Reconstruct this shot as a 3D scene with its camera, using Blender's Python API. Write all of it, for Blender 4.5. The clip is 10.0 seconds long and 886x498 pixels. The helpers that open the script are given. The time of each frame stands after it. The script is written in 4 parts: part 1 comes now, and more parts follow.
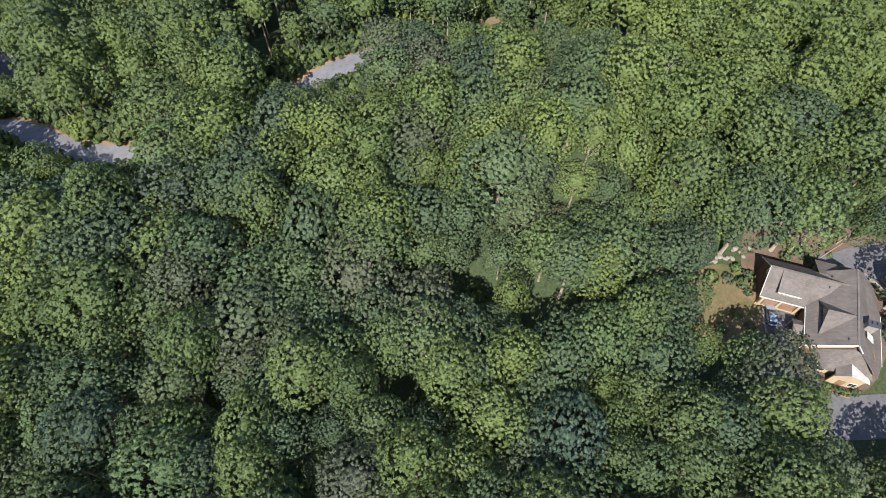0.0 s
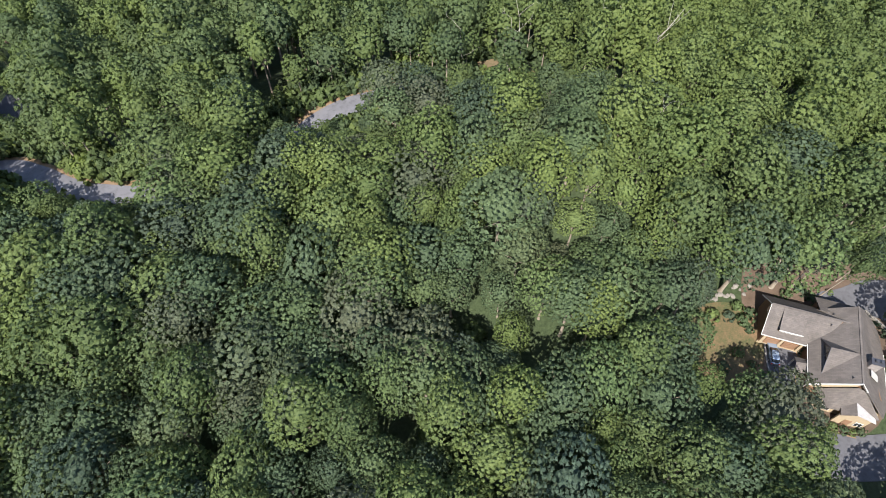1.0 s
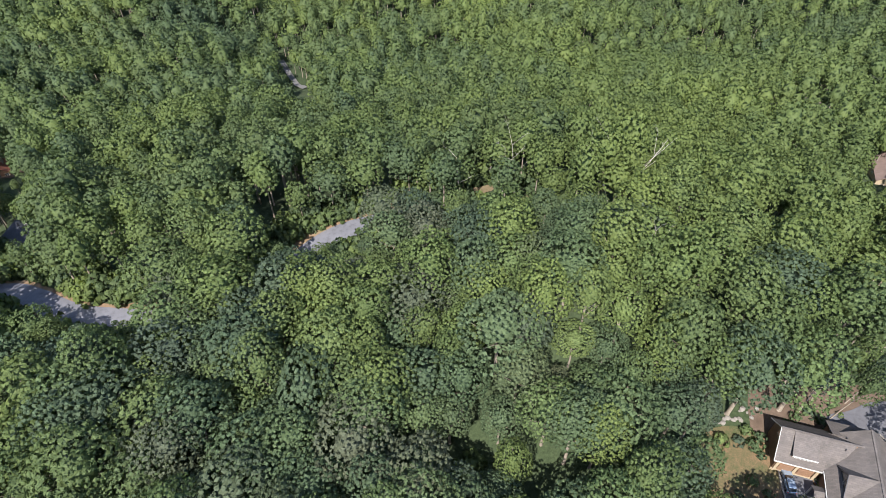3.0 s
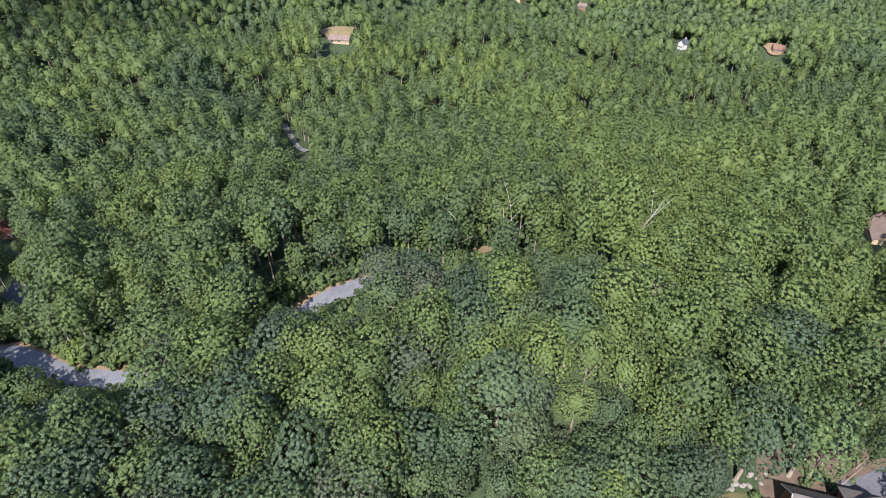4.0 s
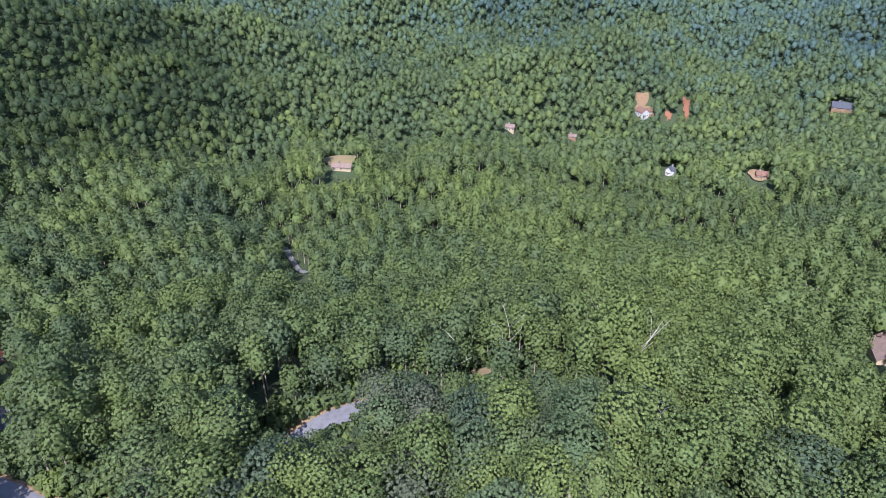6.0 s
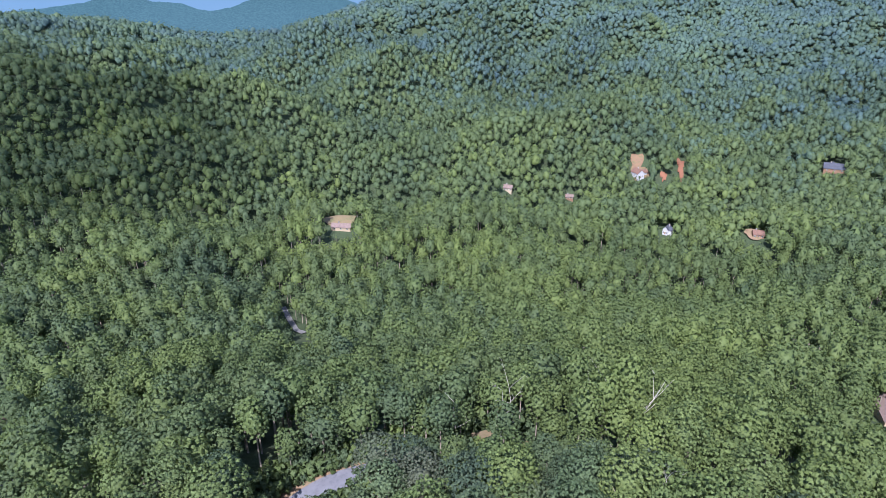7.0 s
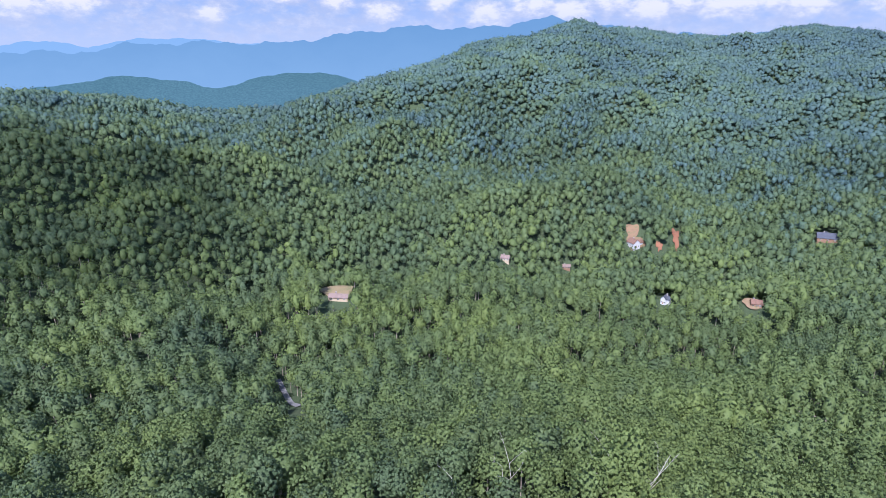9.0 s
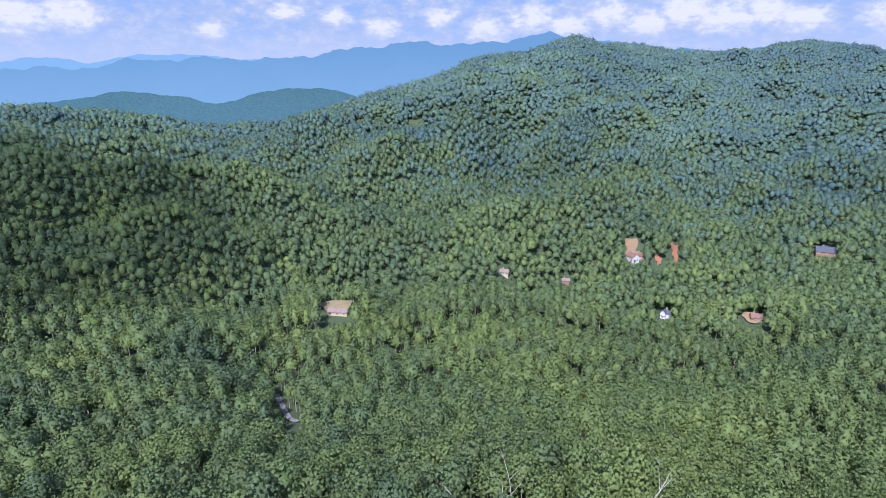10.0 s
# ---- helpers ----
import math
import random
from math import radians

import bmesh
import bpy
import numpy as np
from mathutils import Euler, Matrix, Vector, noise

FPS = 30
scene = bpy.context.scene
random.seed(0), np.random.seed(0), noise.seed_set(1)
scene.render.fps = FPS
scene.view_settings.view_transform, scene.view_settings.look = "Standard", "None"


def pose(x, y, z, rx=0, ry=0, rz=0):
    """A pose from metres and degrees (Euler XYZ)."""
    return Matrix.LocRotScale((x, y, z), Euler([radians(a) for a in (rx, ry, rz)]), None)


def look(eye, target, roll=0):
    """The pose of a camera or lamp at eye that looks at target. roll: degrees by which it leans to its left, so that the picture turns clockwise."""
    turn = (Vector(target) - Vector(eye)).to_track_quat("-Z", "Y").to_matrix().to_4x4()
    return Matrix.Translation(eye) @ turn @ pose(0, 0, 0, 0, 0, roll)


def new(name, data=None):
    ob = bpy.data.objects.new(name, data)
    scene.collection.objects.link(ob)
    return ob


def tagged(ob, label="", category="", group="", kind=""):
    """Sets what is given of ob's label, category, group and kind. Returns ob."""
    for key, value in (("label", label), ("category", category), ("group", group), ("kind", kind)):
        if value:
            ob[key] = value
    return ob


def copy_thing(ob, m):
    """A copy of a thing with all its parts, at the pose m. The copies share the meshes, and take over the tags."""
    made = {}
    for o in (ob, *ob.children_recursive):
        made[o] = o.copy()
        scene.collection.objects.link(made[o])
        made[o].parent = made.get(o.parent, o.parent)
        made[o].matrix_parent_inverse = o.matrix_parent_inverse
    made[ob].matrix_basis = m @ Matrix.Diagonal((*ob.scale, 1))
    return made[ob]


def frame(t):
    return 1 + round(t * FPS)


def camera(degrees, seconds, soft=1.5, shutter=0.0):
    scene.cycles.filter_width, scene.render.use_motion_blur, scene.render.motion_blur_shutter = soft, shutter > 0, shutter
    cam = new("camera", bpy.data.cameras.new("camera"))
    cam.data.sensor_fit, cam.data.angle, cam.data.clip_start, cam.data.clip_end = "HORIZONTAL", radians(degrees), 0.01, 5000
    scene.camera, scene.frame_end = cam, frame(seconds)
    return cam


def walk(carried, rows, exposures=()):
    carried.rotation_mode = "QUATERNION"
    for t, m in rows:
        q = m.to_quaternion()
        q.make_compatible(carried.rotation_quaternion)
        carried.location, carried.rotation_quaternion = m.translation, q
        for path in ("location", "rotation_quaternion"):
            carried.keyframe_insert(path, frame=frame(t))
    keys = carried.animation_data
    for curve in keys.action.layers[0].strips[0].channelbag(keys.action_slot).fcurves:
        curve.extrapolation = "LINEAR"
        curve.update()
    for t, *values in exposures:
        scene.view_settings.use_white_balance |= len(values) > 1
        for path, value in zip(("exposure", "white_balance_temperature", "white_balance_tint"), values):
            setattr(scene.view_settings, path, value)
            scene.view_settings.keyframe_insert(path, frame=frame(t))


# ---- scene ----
# A wooded mountain valley seen from a drone that hovers and slowly tilts its camera up.
EYE_HEIGHT = 118.0
cam = camera(70.83, 10.0, soft=0.7)
PATH = [
    (0.0, -60.5, 0.0, 0.0), (0.25, -60.35, 0.02, -0.03), (0.5, -59.67, 0.04, -0.08), (1.0, -56.99, 0.03, -0.12),
    (1.5, -54.2, 0.02, -0.2), (2.0, -51.42, 0.03, -0.3), (2.5, -48.65, 0.03, -0.38), (4.0, -40.32, 0.07, -0.57),
    (4.5, -37.55, 0.07, -0.62), (5.0, -34.74, 0.08, -0.69), (5.5, -31.97, 0.09, -0.75), (6.5, -26.47, 0.12, -0.87),
    (7.0, -23.78, 0.13, -0.93), (7.5, -21.62, 0.14, -1.0), (8.0, -19.76, 0.16, -1.07), (8.5, -18.46, 0.17, -1.14),
    (9.0, -17.34, 0.18, -1.19), (9.5, -16.46, 0.2, -1.23), (10.0, -16.03, 0.24, -1.28),
]
walk(cam, [(t, pose(0, 0, EYE_HEIGHT, 90 + pitch, roll, yaw)) for t, pitch, roll, yaw in PATH],
     exposures=[(0.0, 1.2, 6450, 11), (2.5, 1.22, 6350, 12), (4.5, 1.27, 5950, 16), (7.5, 1.26, 5450, 23), (10.0, 1.22, 5370, 22)])

# ---- light: high sun behind the camera and a clear summer sky ----
SUN_ELEVATION, SUN_AZIMUTH = 50.0, 199.0  # azimuth clockwise from +y
sun_from = Vector((math.sin(radians(SUN_AZIMUTH)) * math.cos(radians(SUN_ELEVATION)),
                   math.cos(radians(SUN_AZIMUTH)) * math.cos(radians(SUN_ELEVATION)), math.sin(radians(SUN_ELEVATION))))
world = bpy.data.worlds.new("sky")
scene.world = world
world.use_nodes = True
wn = world.node_tree
for n in list(wn.nodes):
    wn.nodes.remove(n)
w_out, w_bg, w_sky = (wn.nodes.new(k) for k in ("ShaderNodeOutputWorld", "ShaderNodeBackground", "ShaderNodeTexSky"))
w_sky.sky_type, w_sky.sun_disc = "NISHITA", False
w_sky.sun_elevation, w_sky.sun_rotation = radians(SUN_ELEVATION), radians(SUN_AZIMUTH)
w_sky.altitude, w_sky.dust_density = 700.0, 1.5
w_bg.inputs["Strength"].default_value = 0.15
wn.links.new(w_sky.outputs[0], w_bg.inputs[0])
wn.links.new(w_bg.outputs[0], w_out.inputs[0])
sun_data = bpy.data.lights.new("sun", "SUN")
sun_data.energy, sun_data.angle, sun_data.color = 5.0, radians(0.53), (1.0, 0.95, 0.86)
sun_lamp = new("sun", sun_data)
sun_lamp.matrix_world = look(sun_from * 500, (0, 0, 0))


# ---- materials ----
class Nodes:
    """A node material under construction."""

    def __init__(self, name):
        self.mat = bpy.data.materials.new(name)
        self.mat.use_nodes = True
        self.tree = self.mat.node_tree
        self.bsdf = self.tree.nodes["Principled BSDF"]
        self.out = self.tree.nodes["Material Output"]

    def add(self, kind, **values):
        n = self.tree.nodes.new(kind)
        for key, value in values.items():
            n.inputs[key.replace("_", " ")].default_value = value
        return n

    def link(self, a, b):
        self.tree.links.new(a, b)

    def place(self):
        return self.add("ShaderNodeNewGeometry").outputs["Position"]

    def local(self):
        return self.add("ShaderNodeTexCoord").outputs["Object"]

    def noise(self, where, scale, detail=4.0, rough=0.6):
        n = self.add("ShaderNodeTexNoise", Scale=scale, Detail=detail, Roughness=rough)
        self.link(where, n.inputs["Vector"])
        return n.outputs["Fac"]

    def ramp(self, fac, *stops):
        n = self.add("ShaderNodeValToRGB")
        e = n.color_ramp.elements
        while len(e) < len(stops):
            e.new(0.5)
        for spot, (at, colour) in zip(e, stops):
            spot.position, spot.color = at, (*colour, 1)
        self.link(fac, n.inputs["Fac"])
        return n.outputs["Color"]

    def mix(self, fac, a, b, mode="MIX"):
        n = self.tree.nodes.new("ShaderNodeMix")
        n.data_type, n.blend_type = "RGBA", mode
        for socket, value in ((n.inputs[0], fac), (n.inputs[6], a), (n.inputs[7], b)):
            if isinstance(value, (int, float)):
                socket.default_value = value
            elif isinstance(value, tuple):
                socket.default_value = (*value, 1)
            else:
                self.link(value, socket)
        return n.outputs[2]

    def math(self, op, a, b):
        n = self.tree.nodes.new("ShaderNodeMath")
        n.operation = op
        for socket, value in zip(n.inputs, (a, b)):
            if isinstance(value, (int, float)):
                socket.default_value = value
            else:
                self.link(value, socket)
        return n.outputs[0]

    def bump(self, height, strength, distance):
        n = self.add("ShaderNodeBump", Strength=strength, Distance=distance)
        self.link(height, n.inputs["Height"])
        self.link(n.outputs["Normal"], self.bsdf.inputs["Normal"])

    def finish(self, colour=None, roughness=0.8, specular=0.3, metallic=0.0):
        if isinstance(colour, tuple):
            self.bsdf.inputs["Base Color"].default_value = (*colour, 1)
        elif colour is not None:
            self.link(colour, self.bsdf.inputs["Base Color"])
        self.bsdf.inputs["Roughness"].default_value = roughness
        self.bsdf.inputs["Specular IOR Level"].default_value = specular
        self.bsdf.inputs["Metallic"].default_value = metallic
        return self.mat


def plain(name, colour, roughness=0.7, scale=2.0, vary=0.25, specular=0.3, metallic=0.0, bump=0.0):
    """A surface of one colour with mottling at two scales."""
    m = Nodes(name)
    w = m.local()
    big, fine = m.noise(w, scale), m.noise(w, scale * 9)
    f = m.math("ADD", m.math("MULTIPLY", big, 0.6), m.math("MULTIPLY", fine, 0.4))
    dark = tuple(c * (1 - vary) for c in colour)
    light = tuple(min(1, c * (1 + vary)) for c in colour)
    if bump:
        m.bump(fine, 0.6, bump)
    return m.finish(m.ramp(f, (0.3, dark), (0.7, light)), roughness, specular, metallic)


def leaves(name, source, tints, gain=1.0, translucent=0.3, vary=1.0):
    """Foliage: a hue for each tree (from the object or from the mesh's own 'hue'), and a little for each spray of leaves."""
    m = Nodes(name)
    if source == "object":
        tree = m.add("ShaderNodeObjectInfo").outputs["Random"]
    else:
        n = m.add("ShaderNodeAttribute")
        n.attribute_name = "hue"
        tree = n.outputs["Fac"]
    spray = m.add("ShaderNodeNewGeometry").outputs["Random Per Island"]
    base = m.ramp(tree, *[(i / (len(tints) - 1), tuple(c * gain for c in t)) for i, t in enumerate(tints)])
    varied = m.mix(vary, base, m.ramp(spray, (0.0, (0.78, 0.80, 0.76)), (0.5, (1, 1, 1)), (1.0, (1.24, 1.22, 1.18))), "MULTIPLY")
    patch = m.noise(m.place(), 0.016, 3.0)
    varied = m.mix(1.0, varied, m.ramp(patch, (0.32, (0.84, 0.86, 0.92)), (0.68, (1.16, 1.12, 1.0))), "MULTIPLY")
    stand = m.noise(m.place(), 0.0045, 3.0)
    varied = m.mix(1.0, varied, m.ramp(stand, (0.35, (0.84, 0.86, 0.95)), (0.65, (1.16, 1.12, 1.02))), "MULTIPLY")
    # single leaves, and the shade of the gaps between them put into the colour
    leafy = m.noise(m.place(), 1.5, 4.0, 0.7)
    varied = m.mix(vary, varied, m.ramp(leafy, (0.36, (0.68, 0.70, 0.68)), (0.5, (1.0, 1.0, 1.0)), (0.64, (1.24, 1.22, 1.18))), "MULTIPLY")
    m.bump(leafy, 0.5 * vary, 0.3)
    m.finish(varied, 0.65, 0.18)
    thin = m.add("ShaderNodeBsdfTranslucent")
    m.link(m.mix(1.0, varied, (1.12, 1.2, 0.68), "MULTIPLY"), thin.inputs["Color"])
    both = m.add("ShaderNodeMixShader", Fac=translucent)
    m.link(m.bsdf.outputs[0], both.inputs[1])
    m.link(thin.outputs[0], both.inputs[2])
    m.link(both.outputs[0], m.out.inputs["Surface"])
    return m.mat


GREENS = [(0.050, 0.076, 0.050), (0.060, 0.090, 0.048), (0.068, 0.102, 0.052), (0.058, 0.080, 0.057), (0.092, 0.132, 0.050),
          (0.064, 0.096, 0.052), (0.086, 0.098, 0.064), (0.076, 0.116, 0.051), (0.112, 0.152, 0.052), (0.056, 0.086, 0.059)]
# the first three are bluish: distance haze put into the leaf colour
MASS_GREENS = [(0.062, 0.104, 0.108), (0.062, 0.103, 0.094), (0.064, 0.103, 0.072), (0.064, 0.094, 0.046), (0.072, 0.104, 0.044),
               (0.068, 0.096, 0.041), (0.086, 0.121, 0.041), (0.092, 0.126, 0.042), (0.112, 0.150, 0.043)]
M_LEAF = leaves("foliage", "object", GREENS)
M_TULIP_LEAF = leaves("tulip_tree_foliage", "object", [(0.074, 0.106, 0.042), (0.084, 0.120, 0.043), (0.100, 0.136, 0.045), (0.078, 0.110, 0.046), (0.108, 0.144, 0.047)])
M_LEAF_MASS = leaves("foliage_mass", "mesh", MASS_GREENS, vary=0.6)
M_BARK = plain("bark", (0.23, 0.195, 0.155), 0.9, 3.0, 0.4, bump=0.03)
M_DEAD = plain("bleached_dead_wood", (0.36, 0.33, 0.285), 0.85, 2.0, 0.25, bump=0.02)


def ground_material():
    m = Nodes("forest_floor")
    w = m.place()
    litter = m.ramp(m.noise(w, 0.5, 6), (0.3, (0.030, 0.032, 0.018)), (0.55, (0.052, 0.050, 0.030)), (0.75, (0.045, 0.060, 0.025)))
    cover = m.ramp(m.noise(w, 0.06, 4), (0.25, (0.35, 0.35, 0.35)), (0.45, (1, 1, 1)))
    green = m.ramp(m.noise(w, 1.5, 5), (0.3, (0.028, 0.040, 0.020)), (0.7, (0.052, 0.070, 0.034)))
    m.bump(m.noise(w, 1.2, 6), 0.8, 0.25)
    return m.finish(m.mix(cover, litter, green), 0.95, 0.1)


M_GROUND = ground_material()


# ---- the shape of the land ----
rng = np.random.default_rng(7)
WAVES = rng.uniform(0, 2 * np.pi, (3, 12))


def rolling(x, y, length, octave=0):
    """Smooth, even noise of about -1 to 1 with that wavelength."""
    total = 0
    for k in range(6):
        a = WAVES[0, k + octave]
        u, v = np.cos(a) * x + np.sin(a) * y, -np.sin(a) * x + np.cos(a) * y
        total = total + np.sin(u * 6.283 / length * (0.7 + 0.13 * k) + WAVES[1, k + octave] + 1.3 * np.sin(v * 6.283 / length * 0.61 + WAVES[2, k + octave]))
    return total / 3.2


# by direction (degrees clockwise from +y): where the valley floor lies and how deep, and the mountain's crest and how steeply it is seen
DIRECTION = [-180, -75, -45, -33, -31.5, -24, -18, -13, -6, 1.3, 7, 12.8, 18, 26, 29.7, 36, 60, 180]
VALLEY_AT = [300, 300, 310, 335, 340, 360, 380, 400, 420, 440, 455, 465, 470, 475, 480, 500, 500, 300]
VALLEY_Z = [-30, -30, -40, -52, -55, -62, -72, -76, -80, -82, -85, -90, -94, -90, -88, -75, -50, -30]
CREST_AT = [900, 900, 950, 990, 1000, 1030, 1060, 1120, 1250, 1310, 1400, 1500, 1620, 1880, 1940, 1940, 1900, 900]
# the skyline: directions and how steeply it is seen; and a spur that falls to the right before the farther mountain
SKY_AT = [-180, -75, -45, -37, -33.5, -31.7, -30, -26, -22, -19, -13, -5.5, 1.3, 3.8, 6.2, 8.7, 11, 12.9, 14.1, 15.3, 17.6, 20.4, 24.7, 26.7, 28.6, 30.5, 32.4, 35.4, 42, 60, 180]
SKY_RISE = [-2.5, -2.0, -2.6, -2.7, -2.42, -2.35, -2.6, -2.85, -3.65, -4.25, -4.15, -1.95, -0.15, 1.05, 1.48, 1.6, 2.4, 2.95, 2.45, 2.1, 2.15, 1.6, 1.3, 1.4, 1.85, 2.1, 1.8, 1.2, 0.8, 1.0, -2.5]
SPUR_AT = [12.9, 14.9, 18.2, 22.8, 27.1, 32, 36.5, 44]
SPUR_RISE = [2.4, 1.5, 0.7, -0.8, -2.1, -3.95, -5.7, -9.0]
CANOPY = 14.0
# level shelves in the woods on which clearings lie: direction, degrees below the horizon, distance and reach
SHELVES = [(-9.15, 21.4, 462, 34), (29.3, 20.1, 525, 20), (21.9, 20.8, 520, 18)]
PAD = (74.0, 49.0)  # the level ground on which the nearest house stands


def land(x, y):
    """The height of the bare ground."""
    x, y = np.asarray(x, float), np.asarray(y, float)
    r = np.hypot(x, y) + 1e-6
    a = np.degrees(np.arctan2(x, y))

    def smooth(values, at=DIRECTION, by=1.2):
        return sum(w * np.interp(a + s, at, values, period=360) for s, w in ((-by, 0.25), (0, 0.5), (by, 0.25)))
    rv, zv, rc, rise = smooth(VALLEY_AT), smooth(VALLEY_Z), smooth(CREST_AT), smooth(SKY_RISE, SKY_AT, 0.35)
    hc = EYE_HEIGHT + rc * np.tan(np.radians(rise)) - CANOPY
    t = np.clip((r - 140) / (rv - 140), 0, 1)
    down = zv * (1 - (1 - t) ** 2)
    u = np.clip((r - rv) / (rc - rv), 0, 1)
    spur = (rolling(x, y, 420, 3) * 24 + rolling(x, y, 170, 1) * 12) * np.sin(np.pi * np.clip(u, 0, 1)) * (u > 0)
    up = (hc - zv) * (0.35 * u + 0.65 * u * u * (3 - 2 * u)) + spur
    back = np.where(r > rc, -np.minimum(0.3 * (r - rc), hc + 70), 0)
    fold = np.clip((r - 130) / 300, 0, 1) * np.clip((rc - r) / 250, 0, 1) * (rolling(x, y, 190) * 10 + rolling(x, y, 80, 5) * 4)
    knoll = 9 * np.exp(-((x - 42) ** 2 + (y - 98) ** 2) / (2 * 24 ** 2))
    small = rolling(x, y, 60, 2) * 1.6 + rolling(x, y, 23, 4) * 0.4
    near = knoll + small
    keep = np.clip((np.hypot((x - PAD[0]) / 1.1, y - PAD[1]) - 25) / 16, 0, 1)
    whole = down + up + back + fold + near * keep
    for azimuth, drop, reach, wide in SHELVES:
        away = np.hypot(x - reach * math.sin(radians(azimuth)), y - reach * math.cos(radians(azimuth)))
        level = EYE_HEIGHT - reach * math.tan(radians(drop)) + 0.1 * (r - reach)
        whole = whole + (level - whole) * np.exp(-(away / wide) ** 4)
    rs = np.interp(a, (12, 20, 44), (1430, 1330, 1050))
    ridge = EYE_HEIGHT + rs * np.tan(np.radians(np.interp(a, SPUR_AT, SPUR_RISE))) - CANOPY - np.where(r > rs, 0.6, 0.42) * np.abs(r - rs) + rolling(x, y, 120, 2) * 5
    return np.where((a > 12.9) & (a < 60) & (r > 800), np.maximum(whole, ridge), whole)


def land_at(x, y):
    return float(land(x, y))


def mesh_object(name, verts, faces, materials, parent=None, hue=None, slots=None, smooth=False, facing=None):
    """One mesh object from arrays; hue: a number for each face; facing: a normal for each vertex."""
    me = bpy.data.meshes.new(name)
    verts = np.asarray(verts, np.float32)
    faces = np.asarray(faces, np.int32)
    n, k = faces.shape
    me.vertices.add(len(verts))
    me.vertices.foreach_set("co", verts.ravel())
    me.loops.add(n * k)
    me.loops.foreach_set("vertex_index", faces.ravel())
    me.polygons.add(n)
    me.polygons.foreach_set("loop_start", np.arange(0, n * k, k, dtype=np.int32))
    for m in materials:
        me.materials.append(m)
    if slots is not None:
        me.polygons.foreach_set("material_index", np.asarray(slots, np.int32))
    me.update(calc_edges=True)
    if hue is not None:
        me.attributes.new("hue", "FLOAT", "FACE").data.foreach_set("value", np.asarray(hue, np.float32))
    me.polygons.foreach_set("use_smooth", np.full(n, smooth))
    if facing is not None:
        me.attributes.new("custom_normal", "FLOAT_VECTOR", "POINT").data.foreach_set("vector", np.asarray(facing, np.float32).ravel())
    ob = new(name, me)
    ob.parent = parent
    return ob


def part(name, bm, material, parent, label=""):
    me = bpy.data.meshes.new(name)
    bm.to_mesh(me)
    bm.free()
    me.materials.append(material)
    ob = new(name, me)
    ob.parent = parent
    if label:
        tagged(ob, label)
    return ob


# ---- ground: one sheet out to the horizon ----
def build_ground():
    rings = np.concatenate([np.linspace(0.5, 240, 110), np.geomspace(243, 4900, 165)])
    turns = np.radians(np.concatenate([np.arange(-70, 70, 0.5), np.arange(70, 290, 5.0)]))
    rr, tt = np.meshgrid(rings, turns, indexing="ij")
    x, y = rr * np.sin(tt), rr * np.cos(tt)
    z = land(x, y)
    n, m = rr.shape
    i, j = np.meshgrid(np.arange(n - 1), np.arange(m), indexing="ij")
    k = (j + 1) % m
    faces = np.stack([i * m + j, i * m + k, (i + 1) * m + k, (i + 1) * m + j], -1).reshape(-1, 4)
    ob = mesh_object("ground", np.stack([x, y, z], -1).reshape(-1, 3), faces, [M_GROUND], smooth=True)
    tagged(ob, "hilly forest floor of leaf litter and undergrowth", "ground", kind="structure")


build_ground()
# ---- ways and clearings: where no tree stands ----
# each is a line with a half-width; trees keep off it
ROADS = {
    "bend": [(-38, 110), (-33, 116), (-26, 119.5), (-19, 122.5), (-10, 125.5)],
    "creek": [(-120, 108), (-110, 104.5), (-103, 101), (-94, 96), (-86, 92), (-79, 91), (-70, 90.5), (-60, 93), (-52, 98)],
}
CLEAR = [  # x, y, radius
    (78, 48, 14), (66, 50, 9), (62, 55, 4), (56, 50, 5), (84, 66, 7), (94, 64, 8), (75, 63, 4), (80, 35, 6), (72, 37, 5), (62, 44, 5), (66, 42, 5), (57, 46, 4), (75, 31, 4),
    (20, 42.6, 4), (37.7, 50, 3), (-1.5, 30.6, 3.8), (-28, 72.5, 3), (5.4, 51.3, 3), (-33, 27, 3), (-53, 61, 3.5), (82, 29, 6), (89, 33, 6), (79, 25, 4),
]


def distance_to_line(x, y, line):
    best = np.full(np.shape(x), 1e9)
    for (ax, ay), (bx, by) in zip(line, line[1:]):
        l2 = (bx - ax) ** 2 + (by - ay) ** 2
        t = np.clip(((x - ax) * (bx - ax) + (y - ay) * (by - ay)) / l2, 0, 1)
        best = np.minimum(best, np.hypot(x - ax - t * (bx - ax), y - ay - t * (by - ay)))
    return best


def aim(azimuth, drop, height=None):
    """The spot of ground that is seen from the drone in that direction, so many degrees below the horizon."""
    a = radians(azimuth)
    r = 60.0
    while r < 4000:
        if EYE_HEIGHT - r * math.tan(radians(drop)) <= land_at(r * math.sin(a), r * math.cos(a)):
            break
        r += 0.5
    return r * math.sin(a), r * math.cos(a)


FAR_SITES = {name: aim(*where) for name, where in {
    "meadow": (-9.15, 21.3), "lane": (-14.5, 30.2), "cabin": (7.1, 18.1), "shed": (12.9, 18.6), "terrace": (18.9, 15.8), "cut": (22.4, 15.25),
    "cut_low": (21.1, 16.3), "manor": (33.7, 14.0), "white": (21.9, 20.8), "lodge": (29.3, 20.1), "tan": (5.2, 40.4), "tan_b": (10.4, 40.9)}.items()}


